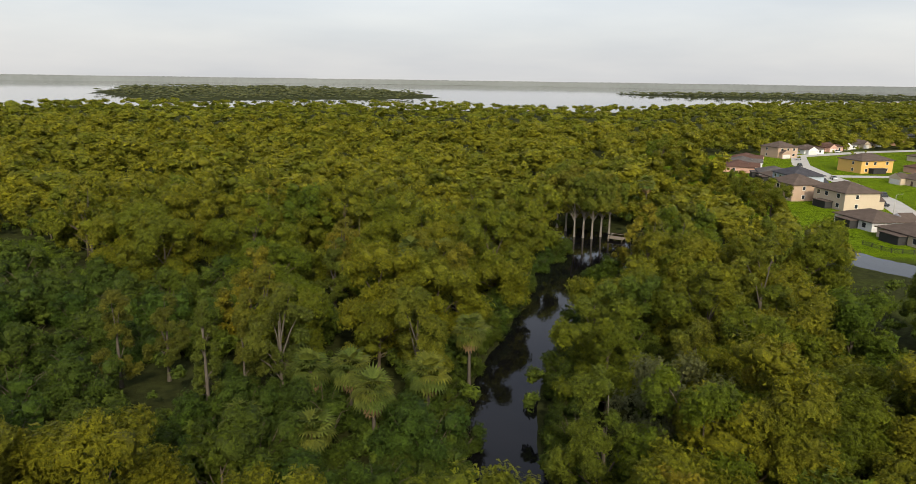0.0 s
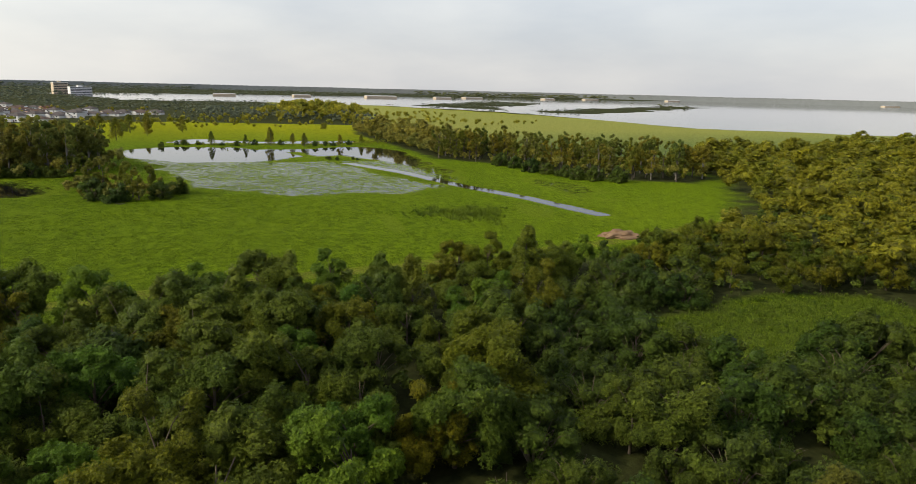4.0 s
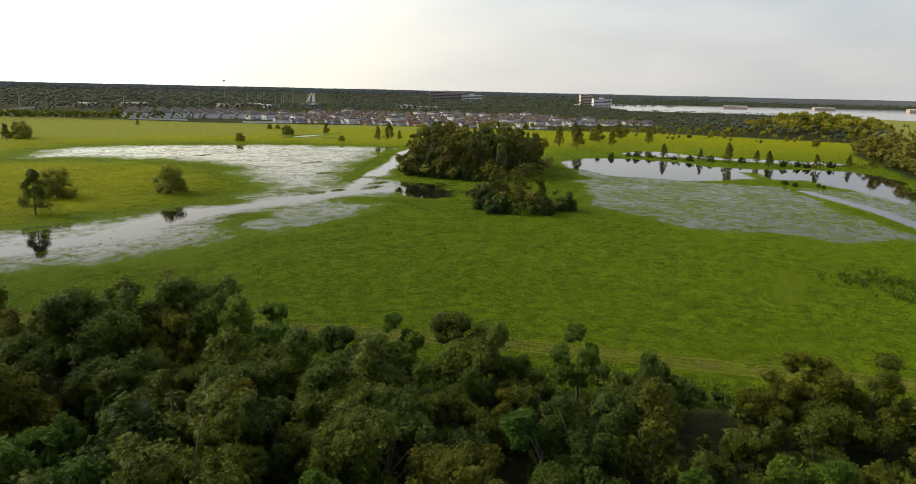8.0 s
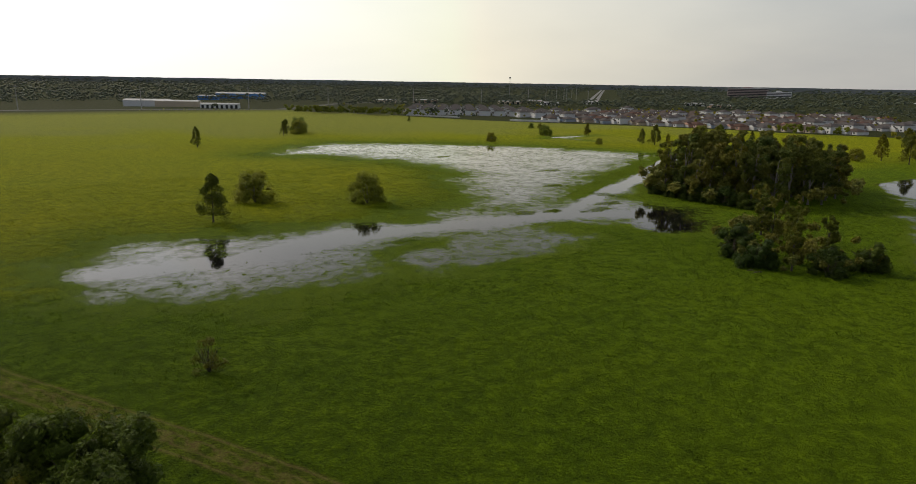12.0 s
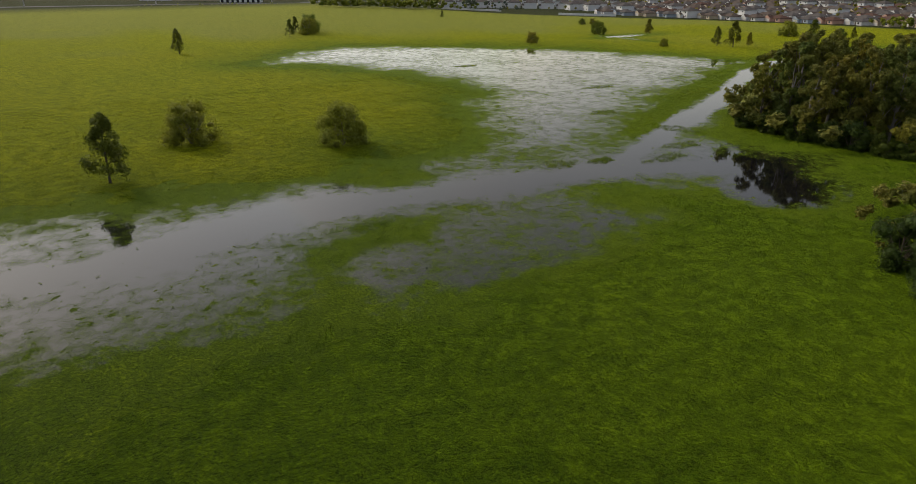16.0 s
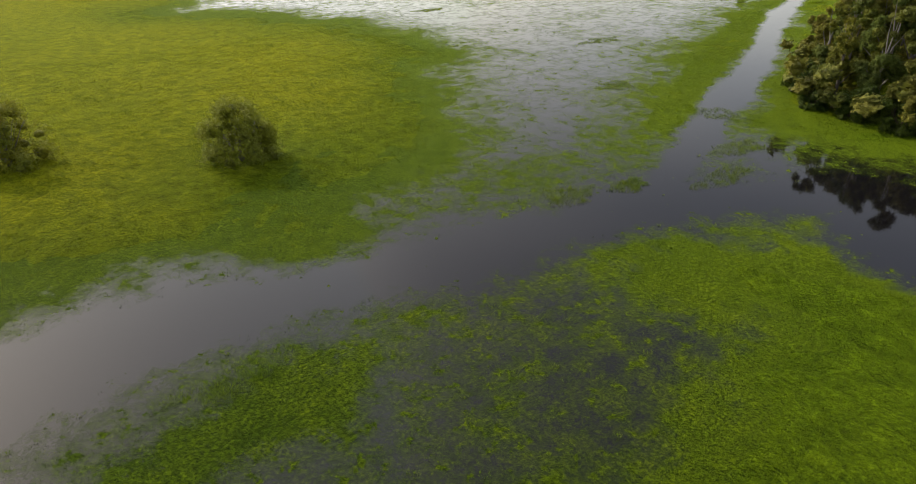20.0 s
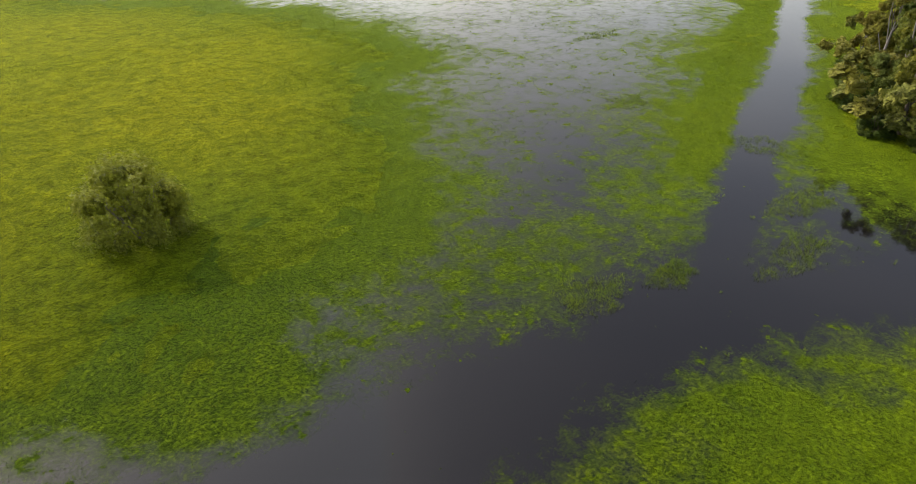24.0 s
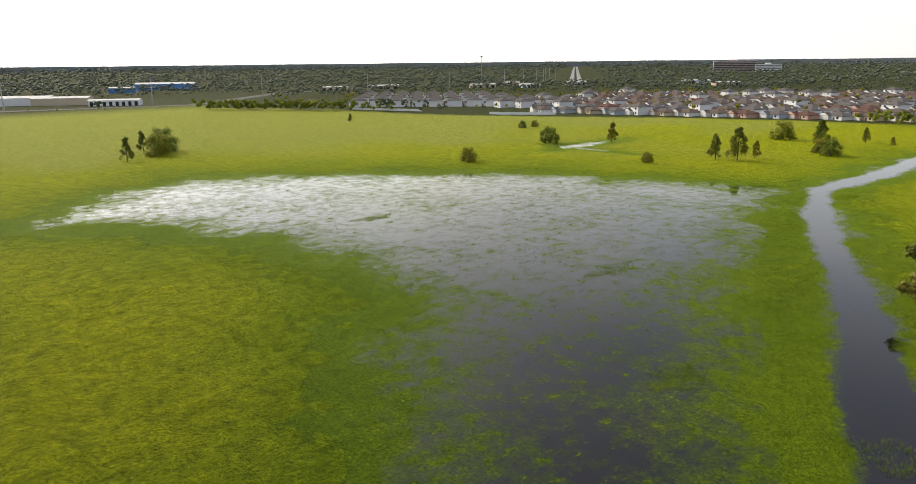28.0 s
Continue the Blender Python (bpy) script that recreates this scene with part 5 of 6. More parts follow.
def window_of(root, x, y, z, w, h, turn):
    """Frame and pane; turn 0 faces -y."""
    bm = bmesh.new()
    for a in ((-w / 2 - 0.08, -w / 2, 0, h), (w / 2, w / 2 + 0.08, 0, h), (-w / 2 - 0.08, w / 2 + 0.08, -0.1, 0), (-w / 2 - 0.08, w / 2 + 0.08, h, h + 0.08)):
        box_bm(bm, a[0], a[1], -0.07, 0.03, a[2], a[3])
    ob = part("window", done(bm, "window_frame", TRIM), root)
    ob.matrix_basis = pose(x, y, z, 0, 0, turn)
    part("pane", box_mesh("pane", -w / 2, w / 2, -0.04, 0.02, 0, h, GLASS), ob)


def house(label, w, d, storeys, wall, roof, porch=True, group="houses of the estate", fine=True):
    """A suburban house; its front looks to -y."""
    root = tagged(new("house"), label, "house", group)
    eave = 2.9 + 2.9 * (storeys - 1)
    part("wall", box_mesh("house_wall", -w / 2, w / 2, -d / 2, d / 2, -0.1, eave, WALLS[wall]), root)
    part("roof", hip_roof("house_roof", w, d, eave + 0.02, 2.1 + 0.5 * (storeys > 1), ROOFS[roof]), root)
    wing = part("front_wing", box_mesh("house_wing", -w / 2 + 0.6, -w / 2 + 6.4, -d / 2 - 2.4, -d / 2 + 0.5, -0.1, 2.85, WALLS[wall]), root)
    gab = part("wing_roof", gable("wing_roof", 5.8, 4.6, 2.87, 1.7, ROOFS[roof], WALLS[wall]), root)
    gab.matrix_basis = pose(-w / 2 + 3.5, -d / 2 - 2.7, 0)
    bm = bmesh.new()
    for k in range(4):
        box_bm(bm, -2.4, 2.4, -0.05, 0.02, 0.03 + k * 0.56, 0.55 + k * 0.56)
    gd = part("garage_door", done(bm, "garage_door", DOOR_PAINT), root, "pale panelled garage door")
    gd.matrix_basis = pose(-w / 2 + 3.5, -d / 2 - 2.42, 0)
    part("front_door", box_mesh("front_door", w * 0.08, w * 0.08 + 1.0, -d / 2 - 0.06, -d / 2 + 0.02, 0, 2.1, DARK_DOOR, 0.02), root)
    for s in range(storeys):
        z = 1.0 + 2.9 * s
        for x in ((w * 0.30,) if s == 0 else (-w * 0.30, 0.0, w * 0.30) if fine else (-w * 0.28, w * 0.28)):
            window_of(root, x, -d / 2, z, 1.5, 1.25, 0)
        for x in (-w * 0.30, w * 0.08, w * 0.34) if fine else (-w * 0.28, w * 0.34):
            window_of(root, x, d / 2, z, 1.3, 1.25, 180)
        for x, turn in ((w / 2, 90), (-w / 2, -90)) if fine else ():
            window_of(root, x, d * 0.15, z, 1.0, 1.2, turn)
    if porch:
        part("screened_porch", box_mesh("screened_porch", -w * 0.15, w * 0.25, d / 2, d / 2 + 2.6, 0, 2.4, SCREEN, 0.03), root, "dark screened back porch")
        part("porch_roof", box_mesh("porch_roof", -w * 0.17, w * 0.27, d / 2 - 0.1, d / 2 + 2.9, 2.4, 2.58, ROOFS[roof], 0.03), root)
    return root


def put(ob, x, y, turn):
    ob.matrix_basis = pose(x, y, 0.05, 0, 0, turn)
    return ob


# the estate beyond the river: houses backing onto the canal, street, yards
kinds = [house("single-storey beige house with a brown hipped roof", 15, 12, 1, 1, 0), house("white single-storey house with a grey hipped roof", 15, 12, 1, 0, 1), house("two-storey tan house with a brown hipped roof", 13, 12, 2, 2, 0), house("two-storey beige house with a brown hipped roof", 14, 12, 2, 1, 0),
         house("blue-grey two-storey house with a slate roof", 13, 12, 2, 3, 2), house("ochre yellow two-storey house with a brown roof", 17, 13, 2, 4, 0), house("salmon single-storey house with a red-brown roof", 15, 12, 1, 5, 3), house("white single-storey house with a brown roof", 14, 12, 1, 0, 0)]
put(kinds[0], 113, 163, 100)
put(kinds[1], 128, 278, 75)
put(kinds[2], 113, 228, 100)
put(kinds[3], 121, 212, 100)
put(kinds[4], 124, 250, 95)
put(kinds[5], 180, 304, 195)
put(kinds[6], 122, 300, 70)
put(kinds[7], 112, 182, 100)
for k, x, y, turn in ((7, 126, 266, 90), (1, 130, 316, 70), (6, 138, 332, 60), (2, 168, 362, 20), (0, 178, 262, 280), (6, 206, 300, 195), (7, 232, 318, 195), (1, 205, 272, 280), (0, 238, 348, 195), (3, 262, 372, 195), (7, 193, 384, 20), (6, 212, 400, 25), (1, 228, 414, 25), (0, 246, 426, 25), (7, 263, 438, 25), (6, 280, 448, 25),
                      (4, 300, 452, 25), (3, 322, 462, 25), (1, 258, 330, 195), (6, 284, 352, 195), (2, 290, 392, 195), (0, 316, 400, 195)):
    put(copy_thing(kinds[k], Matrix()), x, y, turn)


def ribbon(name, line, width, mat, label, z, category="road"):
    """A road laid along a line."""
    bm = bmesh.new()
    prev = None
    for k, (x, y) in enumerate(line):
        a, b = line[max(0, k - 1)], line[min(len(line) - 1, k + 1)]
        n = Vector((-(b[1] - a[1]), b[0] - a[0], 0)).normalized() * width / 2
        pair = [bm.verts.new((x + n.x, y + n.y, z)), bm.verts.new((x - n.x, y - n.y, z))]
        if prev:
            bm.faces.new((prev[0], prev[1], pair[1], pair[0]))
        prev = pair
    return tagged(new(name, done(bm, name, mat)), label, category, kind="structure")


ribbon("road_street", [(116, 130), (130, 190), (142, 225), (150, 260), (154, 290), (162, 325), (180, 365), (230, 392), (330, 430)], 8, CONCRETE, "pale concrete estate street", 0.34)
ribbon("road_side", [(154, 285), (190, 285), (240, 300), (330, 345)], 7, CONCRETE, "pale concrete side street", 0.36)
lamp = tagged(new("street_lamp"), "tall pale concrete street lamp beside the estate road", "street lamp")
pole = Pile()
limb(pole, [(0, 0, 0), (0, 0, 6.0)], [0.12, 0.07], 8)
part("pole", pole.mesh("lamp_pole", [CONCRETE], True), lamp)
arm = Pile()
limb(arm, [(0, 0, 5.9), (0.7, 0, 6.3), (1.5, 0, 6.35)], [0.05, 0.045, 0.04], 6)
part("arm", arm.mesh("lamp_arm", [STEEL], True), lamp)
part("lamp_head", box_mesh("lamp_head", 1.4, 2.0, -0.12, 0.12, 6.28, 6.42, STEEL, 0.03), lamp)
lamp.location = (129, 200, 0.1)


def rail_fence(name, label, line, high, mat, step, thick, group=""):
    """Posts and panels along a line."""
    root = tagged(new(name), label, "fence", group)
    post = box_mesh("post", -0.07, 0.07, -0.07, 0.07, 0, high + 0.1, mat, 0.01)
    for (ax, ay), (bx, by) in zip(line, line[1:]):
        n = max(1, round(math.hypot(bx - ax, by - ay) / step))
        turn = math.degrees(math.atan2(by - ay, bx - ax))
        panel = None
        for k in range(n):
            x, y = ax + (bx - ax) * k / n, ay + (by - ay) * k / n
            ob = part("post", post, root)
            ob.matrix_basis = pose(x, y, 0)
            length = math.hypot(bx - ax, by - ay) / n
            if panel is None:
                if thick > 0:
                    panel = box_mesh("panel", 0.07, length - 0.07, -thick, thick, 0.06, high, mat)
                else:
                    bm = bmesh.new()
                    for z in (0.15, high - 0.12):
                        box_bm(bm, 0, length, -0.02, 0.02, z, z + 0.05)
                    for q in range(int(length / 0.16)):
                        box_bm(bm, q * 0.16, q * 0.16 + 0.03, -0.012, 0.012, 0.15, high)
                    panel = done(bm, "panel", mat)
            ob = part("panel", panel, root)
            ob.matrix_basis = pose(x, y, 0, 0, 0, turn)
    return root


rail_fence("yard_fence", "black metal yard fence by the canal", [(97, 160), (99, 152), (112, 148)], 1.3, SCREEN, 2.4, 0)
rail_fence("vinyl_fence", "white vinyl fence between pasture and estate", [(-566, -424), (-570, -414), (-592, -384)], 2.0, TRIM, 3.0, 0.03, "white fences")
rail_fence("vinyl_fence", "white vinyl fence between pasture and estate", [(-531, -546), (-553, -484)], 2.0, TRIM, 3.0, 0.03, "white fences")
rail_fence("vinyl_fence", "long white vinyl fence within the estate", [(-728, -384), (-790, -310)], 2.0, TRIM, 4.0, 0.03, "white fences")

# the large estate past the pasture: rows of houses, front row facing the grass
r = np.random.RandomState(12)
far_kinds = [house("single-storey beige house with a brown hipped roof", 14, 12, 1, 1, 0, False, "houses past the pasture", False), house("white single-storey house with a grey hipped roof", 14, 12, 1, 0, 1, False, "houses past the pasture", False), house("two-storey white house with a grey-brown roof", 12, 12, 2, 0, 1, False, "houses past the pasture", False),
             house("white single-storey house with a brown roof", 14, 12, 1, 0, 0, False, "houses past the pasture", False), house("blue-grey house with a grey roof", 14, 12, 1, 3, 1, False, "houses past the pasture", False), house("salmon single-storey house with a red-brown roof", 14, 12, 1, 5, 3, False, "houses past the pasture", False)]
for k, one in enumerate(far_kinds):
    put(one, -1010 + 3 * k, -330 + 17 * k, 70)
u, n = np.array((-0.35, 0.937)), np.array((-0.937, -0.35))
for row, (off, s0, s1) in enumerate(((4, -8, 250), (46, -60, 250), (76, -60, 300), (116, -70, 345), (146, -60, 380), (188, -50, 400), (220, -40, 270), (262, -30, 260), (294, -20, 250))):
    s = s0
    while s < s1:
        x, y = np.array((-606, -398)) + n * off + u * (s + r.uniform(-1.5, 1.5))
        k = int(r.choice(6, p=[0.2, 0.28, 0.14, 0.2, 0.1, 0.08]))
        if x > -715 and y > -110 or y > -30:
            break
        put(copy_thing(far_kinds[k], Matrix()), x, y, (-20 if row % 2 == 0 else 160) + 90 + r.uniform(-3, 3))
        s += 16.5 + r.uniform(0, 1.5)
town = house("two-storey white townhouse with a steep brown-grey roof", 12, 12, 2, 0, 1, False, "townhouses", False)
put(town, -556, -572, 60)
for row in range(4):
    for k in range(11 - row):
        if row == 0 and k == 0:
            continue
        x, y = -556 - 9.6 * k * 1.0 - row * 28 - k * 1.5, -572 + 11.2 * k - row * 34 + k
        put(copy_thing(town, Matrix()), x, y, 42 + (180 if row % 2 else 0) + r.uniform(-3, 3))
ribbon("road_estate", [(-640, -470), (-660, -380), (-690, -290), (-730, -200)], 9, CONCRETE, "pale estate street", 0.33)

yard = []
for k in range(420):
    x, y = r.uniform(-1030, -480), r.uniform(-740, -60)
    if inside(np.array(x), np.array(y), ESTATE) > 4:
        yard.append((x, y, r.uniform(5, 9.5), r.uniform(0, 6)))
scatter("garden_trees", "small dark garden trees among the houses", yard, THINLUMPS, [LEAF_BUSH[2], LEAF_BUSH[1]])
edge_trees = [(-448 - 73 * k / 46 + r.uniform(-4, 4), -648 + 112 * k / 46 + r.uniform(-5, 5), r.uniform(6, 11), r.uniform(0, 6)) for k in range(60)]
edge_trees += [(-448 - 73 * f + r.uniform(-6, 6), -648 + 112 * f + r.uniform(-9, 9), r.uniform(7, 11), r.uniform(0, 6)) for f in r.rand(130)]
edge_trees += [(-640 - r.uniform(0, 30), -210 + r.uniform(0, 60), r.uniform(6, 10), r.uniform(0, 6)) for k in range(40)]
edge_trees += [(-300 - 140 * k / 30 + r.uniform(-4, 4), -722 + 30 * k / 30, r.uniform(2, 4), r.uniform(0, 6)) for k in range(30)]
edge_trees += [(150 + r.uniform(-45, 150), 250 + r.uniform(-90, 170), r.uniform(2.5, 5), r.uniform(0, 6)) for k in range(110)]
scatter("hedge_trees", "dark hedge trees along the edge of the pasture", edge_trees, THINLUMPS, [LEAF_BUSH[2], LEAF_BUSH[1]])

# shops and sheds beyond the pasture's far edge
def shed(label, x, y, turn, w, d, h, wall, bays=0):
    root = tagged(new("warehouse"), label, "building", "roadside buildings")
    part("wall", box_mesh("shed_wall", -w / 2, w / 2, -d / 2, d / 2, 0, h, wall), root)
    bm = bmesh.new()
    v = [bm.verts.new(c) for c in ((-w / 2 - 0.4, -d / 2 - 0.4, h), (w / 2 + 0.4, -d / 2 - 0.4, h), (w / 2 + 0.4, 0, h + d * 0.07), (-w / 2 - 0.4, 0, h + d * 0.07), (w / 2 + 0.4, d / 2 + 0.4, h), (-w / 2 - 0.4, d / 2 + 0.4, h))]
    for f in ((0, 1, 2, 3), (3, 2, 4, 5), (0, 3, 5), (1, 4, 2), (1, 0, 5, 4)):
        bm.faces.new([v[k] for k in f])
    part("roof", done(bm, "shed_roof", plain("metal_roof", (0.45, 0.45, 0.45), 0.7, spread=0.1)), root)
    for k in range(bays):
        part("bay_door", box_mesh("bay_door", -w / 2 + (k + 0.25) * w / bays, -w / 2 + (k + 0.75) * w / bays, -d / 2 - 0.05, -d / 2 + 0.05, 0.1, h * 0.75, GLASS), root, "dark bay door")
    root.matrix_basis = pose(x, y, 0.1, 0, 0, turn)
    return root


BLUE_SHED = plain("blue_cladding", (0.10, 0.25, 0.55), 0.6)
shed("white roadside shop with a row of dark bays", -418, -772, 150, 44, 14, 5.5, TRIM, 8)
shed("pale grey warehouse with a shallow roof", -358, -852, 150, 52, 24, 7.5, WALLS[0])
shed("beige warehouse with a shallow roof", -386, -826, 150, 50, 20, 7, WALLS[1])
shed("long blue clad warehouse with a pale roof", -606, -1165, 150, 84, 30, 9, BLUE_SHED)
shed("small blue clad shed", -520, -1090, 150, 32, 18, 7, BLUE_SHED)
for x, y, w in ((-740, -900, 60), (-815, -890, 70), (-925, -800, 60), (-965, -745, 46), (-1010, -830, 60), (-1090, -760, 50), (-1240, -640, 70), (-1180, -560, 60)):
    shed("low pale commercial building among trees", x, y, 140 + r.uniform(-15, 15), w * 0.6, 16, 5, WALLS[int(r.randint(0, 3))], 4)
big = shed("long low pale factory on the far lake shore", -2700, 420, 100, 120, 40, 6, WALLS[1])
for x, y, w in ((-3100, 900, 130), (-2850, 700, 90), (-3550, 1700, 120), (-3700, 2300, 120), (-3300, 1350, 90), (-2650, 120, 80), (-2500, -140, 90), (-3300, 3480, 150), (-2900, 3650, 110)):
    shed("long low pale factory on the far lake shore", x, y, 100 + r.uniform(-20, 20), w * 0.8, 30, 5, WALLS[1])


def tall_block(label, x, y, turn, w, d, h, wall, floors):
    root = tagged(new("office_block"), label, "building", "tall buildings")
    part("wall", box_mesh("block_wall", -w / 2, w / 2, -d / 2, d / 2, 0, h, wall), root)
    part("roof", box_mesh("block_roof", -w / 2 - 0.6, w / 2 + 0.6, -d / 2 - 0.6, d / 2 + 0.6, h, h + 1.2, TRIM), root)
    part("plant_room", box_mesh("plant_room", -w * 0.12, w * 0.1, -d * 0.25, d * 0.25, h + 1.2, h + 5, wall), root)
    for f in range(floors):
        z = (f + 0.4) * h / floors
        part("window_band", box_mesh("window_band", -w / 2 + 1, w / 2 - 1, -d / 2 - 0.12, d / 2 + 0.12, z, z + h / floors * 0.45, GLASS), root)
    root.matrix_basis = pose(x, y, 0, 0, 0, turn)


BRICK = plain("red_brick", (0.34, 0.27, 0.25), 0.9)
tall_block("large dull red-brick hospital with bands of windows", -2231, -1069, 120, 120, 40, 30, BRICK, 6)
tall_block("pale hospital wing with bands of windows", -2265, -985, 120, 70, 30, 20, WALLS[0], 4)
tall_block("pale office tower beside the lake", -2350, -600, 120, 40, 26, 30, WALLS[1], 6)
tall_block("pale long office block beside the lake", -2330, -540, 120, 60, 26, 18, WALLS[0], 4)

# power poles along the highway, the tall mast, roads
pole_mesh = Pile()
limb(pole_mesh, [(0, 0, -0.5), (0, 0, 25.5)], [0.55, 0.28], 8)
pole_mesh = pole_mesh.mesh("power_pole", [CONCRETE], True)
cross = box_mesh("cross_arm", -2.2, 2.2, -0.12, 0.12, 23.4, 23.7, STEEL, 0.02)
for x, y in ((-328, -771), (-445, -752), (-594, -826), (-713, -784), (-829, -763), (-942, -772), (-1059, -815), (-1010, -700), (-1100, -880), (-1180, -905), (-1250, -960), (-1340, -1010), (-1450, -1120), (-212, -790), (-90, -800)):
    root = tagged(new("power_pole"), "tall pale concrete power pole beside the highway", "power pole", "power poles")
    part("pole", pole_mesh, root)
    part("cross_arm", cross, root)
    root.location = (x, y, 0)
mast = tagged(new("radio_mast"), "tall thin radio mast with antennas at its top", "mast")
stem = Pile()
limb(stem, [(0, 0, 0), (0, 0, 47)], [0.8, 0.4], 8)
part("mast_pole", stem.mesh("mast_pole", [STEEL], True), mast)
part("antenna_ring", box_mesh("antenna_ring", -1.8, 1.8, -1.8, 1.8, 44.5, 47.5, STEEL, 0.4), mast)
mast.location = (-1130, -1013, 0)
WORN = plain("sun_bleached_asphalt", (0.20, 0.20, 0.20), 0.9, scale=2, spread=0.2)
for side, name in ((-1, "road_boulevard_north"), (1, "road_boulevard_south")):
    ribbon(name, [(x - 4.5 * side, y + 5.5 * side) for x, y in ((-1200, -848), (-1269, -902), (-2429, -1819), (-3700, -2820))], 9, WORN, "pale carriageway of a boulevard running to the horizon", 1.2)
ribbon("road_highway", [(140, -800), (-200, -772), (-330, -755), (-470, -720), (-640, -880), (-820, -960)], 16, ASPHALT, "asphalt highway past the pasture", 0.45)

# the landing stage on the river
dock = tagged(new("dock"), "small grey timber landing stage on the river", "dock")
for k in range(14):
    ob = part("plank", box_mesh("plank", -1.6, 1.6, 0, 0.26, 0.55, 0.60, WOODEN), dock)
    ob.location = (0, k * 0.28, 0)
for x in (-1.4, 1.4):
    for y in (0.2, 3.6):
        p = Pile()
        limb(p, [(x, y, -0.6), (x, y, 1.4)], [0.1, 0.09], 8)
        part("post", p.mesh("dock_post", [WOODEN], True), dock)
    part("rail", box_mesh("rail", x - 0.04, x + 0.04, 0.2, 3.6, 1.2, 1.3, WOODEN, 0.01), dock)
dock.matrix_basis = pose(40, 161, 0, 0, 0, 60)


# parked cars of the estate
CAR_PAINT = [plain("dark_car_paint", (0.03, 0.032, 0.036), 0.3, 0.2, spread=0.05), plain("white_car_paint", (0.7, 0.7, 0.7), 0.35, spread=0.04), plain("silver_car_paint", (0.42, 0.43, 0.45), 0.3, 0.5, spread=0.04)]
RUBBER = plain("rubber", (0.02, 0.02, 0.02), 0.9)


def tapered(name, x0, x1, wide, z0, z1, nose, tail, mat):
    """A box drawn in towards its top, with softened edges."""
    bm = bmesh.new()
    box_bm(bm, x0, x1, -wide / 2, wide / 2, z0, z1)
    for v in bm.verts:
        if v.co.z > (z0 + z1) / 2:
            v.co.x += nose if v.co.x < (x0 + x1) / 2 else -tail
            v.co.y *= 0.88
    bmesh.ops.bevel(bm, geom=bm.edges[:], offset=0.08, segments=2, affect="EDGES")
    return done(bm, name, mat)


def parked_car(label, paint):
    root = tagged(new("car"), label, "car", "parked cars")
    part("body", tapered("car_body", -2.25, 2.25, 1.8, 0.3, 0.95, 0.12, 0.08, paint), root)
    part("cabin", tapered("car_cabin", -1.3, 1.6, 1.62, 0.93, 1.48, 0.75, 0.45, GLASS), root, "dark glazed cabin")
    part("car_roof", box_mesh("car_roof", -0.5, 1.1, -0.66, 0.66, 1.46, 1.52, paint, 0.02), root)
    for x in (-1.4, 1.4):
        for y in (-0.82, 0.82):
            bm = bmesh.new()
            bmesh.ops.create_cone(bm, cap_ends=True, segments=14, radius1=0.33, radius2=0.33, depth=0.22, matrix=Matrix.Rotation(radians(90), 4, "X"))
            ob = part("wheel", done(bm, "wheel", RUBBER), root)
            ob.location = (x, y, 0.33)
    return root


cars = [parked_car("dark parked car on a pale driveway", CAR_PAINT[0]), parked_car("white parked car beside the estate street", CAR_PAINT[1]), parked_car("silver parked car beside the estate street", CAR_PAINT[2])]
for k, (kind, x, y, turn) in enumerate(((0, 134, 214, 100), (1, 145, 243, 75), (2, 151, 275, 80), (0, 186, 288, 15), (1, 196, 289, 15), (2, 172, 348, 60), (0, 158, 318, 75), (1, 213, 388, 25), (0, 146, 233, 72))):
    ob = cars[kind] if k < 3 and kind == k else copy_thing(cars[kind], Matrix())
    ob.matrix_basis = pose(x, y, 0.37, 0, 0, turn)

# ---- grass tufts, reeds and small ground forms ----
def blades(spots, count, name, label, mat, lean=0.45, category="grass"):
    """Tufts of pointed blades: rows of x, y, height, width."""
    r = np.random.RandomState(len(spots) + count)
    s = np.asarray(spots, float)
    n = len(s) * count
    at = np.repeat(s, count, 0)
    turn = r.uniform(0, 2 * math.pi, n)
    reach = at[:, 3] * np.sqrt(r.uniform(0, 1, n)) * 0.5
    foot = np.stack([at[:, 0] + reach * np.cos(turn), at[:, 1] + reach * np.sin(turn)], -1)
    z = np.maximum(height_at(foot[:, 0], foot[:, 1]), -0.04)
    high = at[:, 2] * r.uniform(0.5, 1.2, n)
    w = high * r.uniform(0.05, 0.12, n)
    side = turn + r.uniform(0.8, 2.3, n)
    out = lean * high * r.uniform(0.2, 1.3, n)
    v = np.empty((n, 3, 3))
    v[:, 0] = np.stack([foot[:, 0] - w * np.cos(side), foot[:, 1] - w * np.sin(side), z], -1)
    v[:, 1] = np.stack([foot[:, 0] + w * np.cos(side), foot[:, 1] + w * np.sin(side), z], -1)
    v[:, 2] = np.stack([foot[:, 0] + out * np.cos(turn), foot[:, 1] + out * np.sin(turn), z + high], -1)
    return tagged(new(name, mesh_of(name, v.reshape(-1, 3), np.arange(n * 3).reshape(-1, 3), [mat])), label, category, kind="stuff")


r = np.random.RandomState(31)
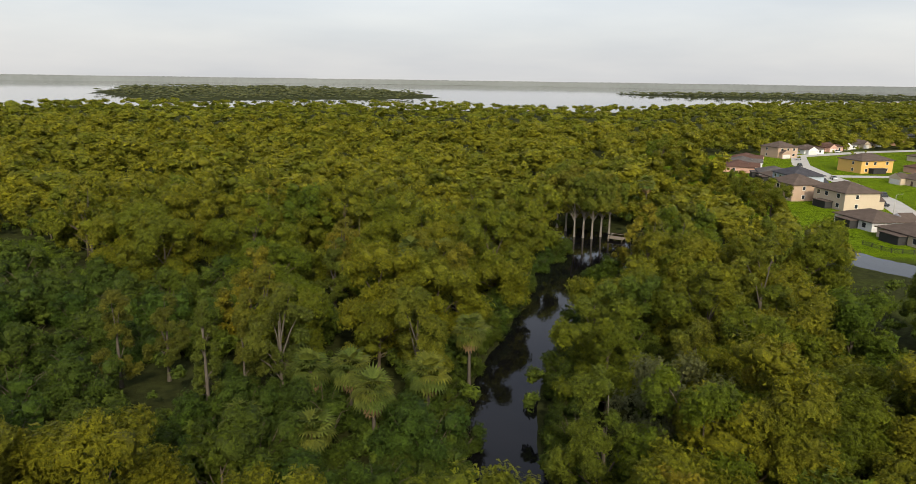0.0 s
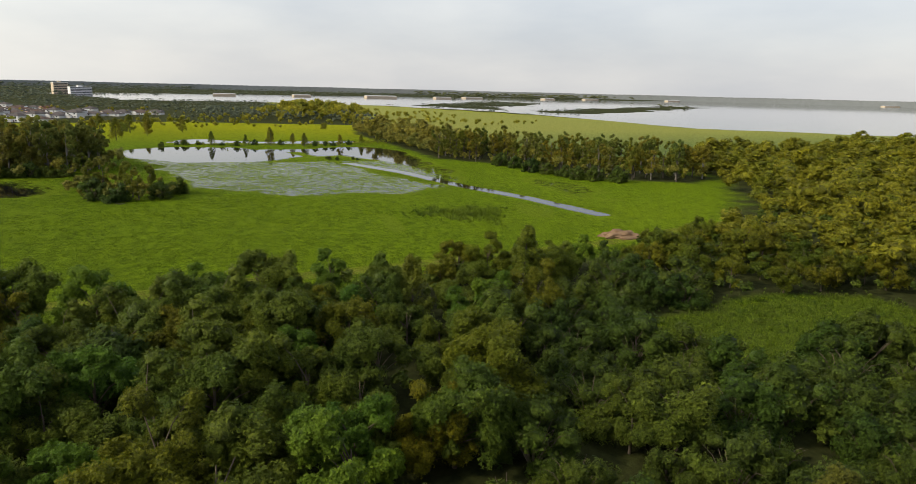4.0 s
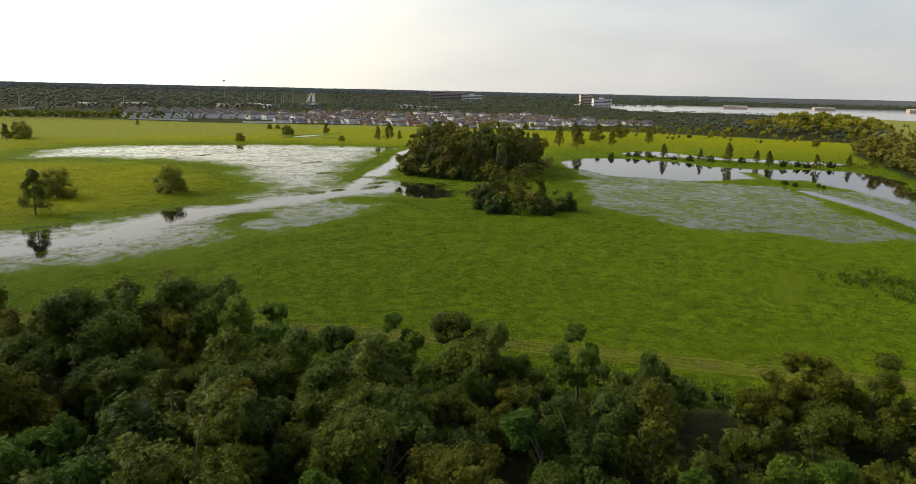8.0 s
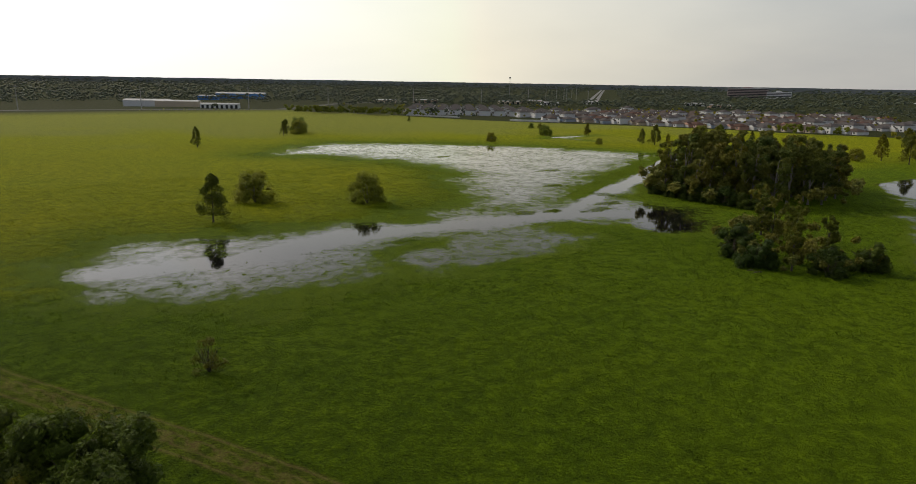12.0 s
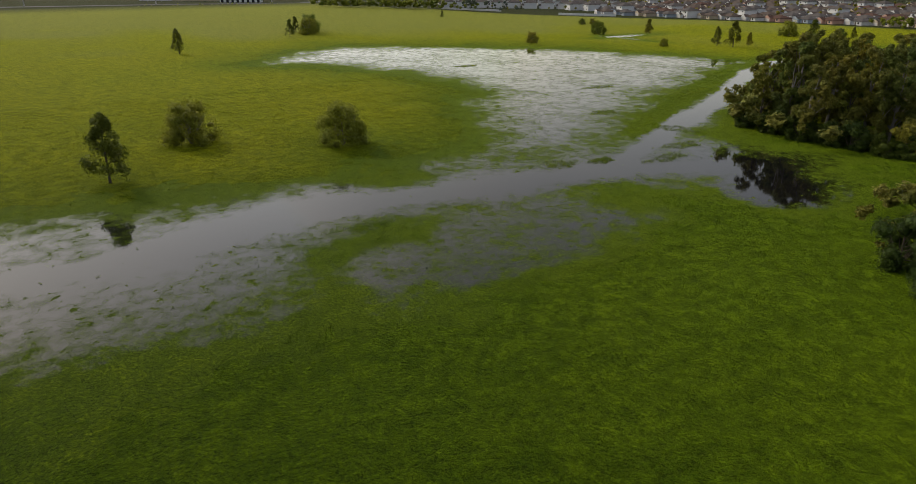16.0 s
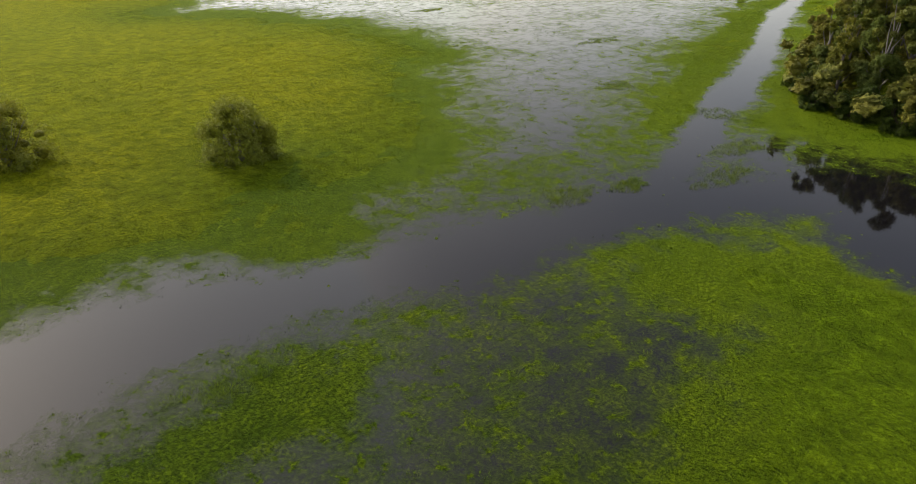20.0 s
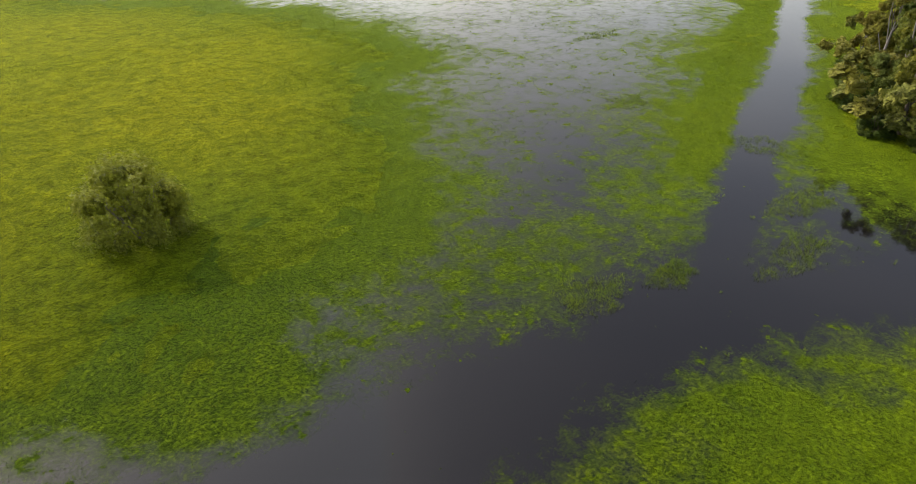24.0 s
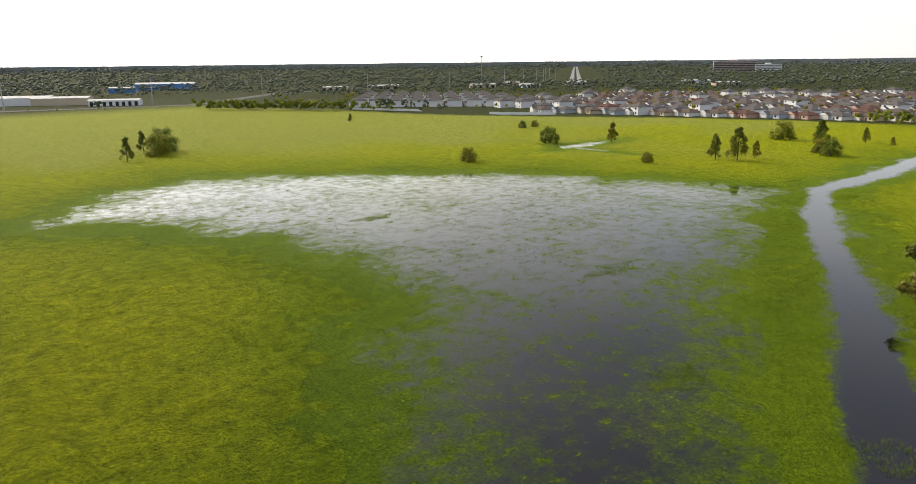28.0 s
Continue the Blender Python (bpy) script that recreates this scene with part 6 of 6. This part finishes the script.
# pasture below the camera's way, thickest where it flies lowest over the grass
x, y = r.uniform(-340, -95, 300000), r.uniform(-200, 130, 300000)
s = wetness(x, y)
near = np.minimum(1, 80 / (1 + np.hypot(x + 215, y + 80))) + 0.06
keep = (s < 0.0) & (r.rand(len(x)) < near) & (woods(x, y) < 0) & (lattice(x, y, 6, 71) + lattice(x, y, 2.2, 72) > -0.35)
sappy = (y + 102) / 44 + 0.4 * lattice(x, y, 17, 15) > r.rand(len(x))
grass = np.stack([x, y, r.uniform(0.10, 0.26, len(x)), np.full(len(x), 0.55)], -1)
blades(grass[keep & ~sappy], 5, "pasture_grass", "short yellow-green pasture grass in soft tufts", SWARD, 0.55)
blades(grass[keep & sappy], 5, "meadow_grass", "short deep green grass of the wet meadow", SAPPY, 0.55)
# fine grass standing in the shallows
x, y = r.uniform(-440, -125, 190000), r.uniform(-310, -30, 190000)
s = wetness(x, y)
clumpy = 0.6 * lattice(x, y, 9, 73) + 0.6 * lattice(x, y, 2.6, 74)
keep = (s > -0.25) & (s < 0.6) & (clumpy > -0.15 + 0.9 * s)
blades(np.stack([x, y, r.uniform(0.10, 0.24, len(x)), np.full(len(x), 0.6)], -1)[keep], 5, "shallows_grass", "thin grass standing in shallow water", SAPPY, 0.6)
# bright cushions and rushes out in the water
x, y = r.uniform(-440, -125, 22000), r.uniform(-310, -30, 22000)
s = wetness(x, y)
keep = (s > -0.15) & (r.rand(len(x)) < np.where(s > 0.5, 0.012, 0.22)) & (lattice(x, y, 15, 75) + 0.5 * lattice(x, y, 4, 76) > -0.3)
blades(np.stack([x, y, r.uniform(0.12, 0.30, len(x)), 0.25 + 1.3 * r.uniform(0, 1.0, len(x)) ** 2.5], -1)[keep], 20, "water_tufts", "bright green tufts of marsh grass in open water", TUFT, 0.9)
# the same about the lagoon and its shallows
x, y = r.uniform(-440, -240, 9000), r.uniform(-40, 128, 9000)
s = wetness(x, y)
keep = (s > -0.15) & (s < 0.5) & (lattice(x, y, 15, 77) + 0.5 * lattice(x, y, 4, 78) > -0.2)
blades(np.stack([x, y, r.uniform(0.15, 0.35, len(x)), 0.4 + 1.6 * r.uniform(0, 1.0, len(x)) ** 2], -1)[keep], 14, "lagoon_tufts", "green tufts of marsh grass in the lagoon's shallows", TUFT, 0.9)
# larger floating islets of grass
for cx, cy, rx, ry in ((-311.2, -207.1, 5.5, 2.6), (-317.6, -141.5, 6.5, 2.4), (-286.4, -110.3, 4.2, 2.6), (-418.4, -137.1, 5.0, 2.2), (-262, -70, 6, 2.2), (-273.5, -75, 5, 3), (-286, -86, 3, 6), (-240, -79, 4, 2.5), (-249, -76, 3, 2), (-414, -160, 8, 3), (-192, -70, 5, 2)):
    k = 300
    t, q = r.uniform(0, 6.28, k), np.sqrt(r.uniform(0, 1, k))
    blades(np.stack([cx + rx * q * np.cos(t) * (1 + 0.3 * np.sin(3 * t + cx)), cy + ry * q * np.sin(t) * (1 + 0.3 * np.cos(2 * t + cy)), r.uniform(0.16, 0.3, k), np.full(k, 1.0)], -1), 12, "grass_islet", "small islet of bright marsh grass in the floodwater", TUFT, 1.0)
# bank of taller grass between pond and channel
k = 9000
bx, by = r.uniform(-390, -268, k), r.uniform(-146, -84, k)
keep = inside(bx, by, BANK_STRIP) + 0.8 * lattice(bx, by, 4, 23) > 0.2
bx, by = bx[keep], by[keep]
k = len(bx)
blades(np.stack([bx, by, r.uniform(0.2, 0.38, k), np.full(k, 0.9)], -1), 9, "bank_grass", "strip of tall green grass on the bank between pond and channel", TUFT, 1.0)
# reed bed in the pasture
k = 460
t, q = r.uniform(0, 6.28, k), r.uniform(0, 1, k) ** 0.7
q = q * (1 + 0.35 * np.sin(3 * t + 1) + 0.2 * np.sin(7 * t))
blades(np.stack([-203 + 12 * q * np.cos(t) + 2 * r.normal(size=k), 94 + 13 * q * np.sin(t) + 1.5 * r.normal(size=k), r.uniform(0.6, 1.2, k), np.full(k, 0.9)], -1), 10, "reed_bed", "patch of tall green reeds in the pasture", ROUGH, 0.9, "reeds")
# rough grass in the clearing and along the wood's edge
x, y = r.uniform(-175, -74, 30000), r.uniform(-60, 170, 30000)
d = woods(x, y)
keep = (inside(x, y, CLEARING) > 0) | ((d < 1) & (d > -7) & (x < -85))
blades(np.stack([x, y, r.uniform(0.3, 0.9, len(x)), np.full(len(x), 0.7)], -1)[keep], 6, "rough_grass", "rough tall grass in the clearing and at the wood's edge", ROUGH, 0.5)
# heap of earth by the track
bm = bmesh.new()
bmesh.ops.create_icosphere(bm, subdivisions=4, radius=1)
for v in bm.verts:
    n_ = noise.noise(v.co * 2.2) * 0.35 + noise.noise(v.co * 6) * 0.12
    v.co = Vector((v.co.x * 3.6 * (1 + n_), v.co.y * 5.2 * (1 + n_), max(-0.2, v.co.z) * 1.9 * (1 + n_)))
heap = tagged(new("earth_heap", done(bm, "earth_heap", plain("bare_earth", (0.20, 0.13, 0.075), 0.95, scale=2, spread=0.35, relief=0.1))), "brown heap of dug earth beside the track", "earth heap")
heap.location = (-166, 126, 0.05)
# pale litter and dead wood lying by the copse
for x, y, length, turn in ((-236, -12, 4.5, 20), (-234, -6, 3.5, -15), (-239, -14, 3.0, 60), (-232, -9, 2.5, 95)):
    root = tagged(new("dead_branch"), "pale bare dead branch on the ground by the copse", "branch", "dead wood")
    p = Pile()
    limb(p, [(0, 0, 0.1), (length * 0.5, 0.3, 0.5), (length, 0, 0.3)], [0.12, 0.08, 0.03], 6)
    limb(p, [(length * 0.4, 0.2, 0.4), (length * 0.6, 0.9, 0.9)], [0.06, 0.02], 5)
    part("limb", p.mesh("dead_branch", [BARK_GREY], True), root)
    root.matrix_basis = pose(x, y, 0, 0, 0, turn)
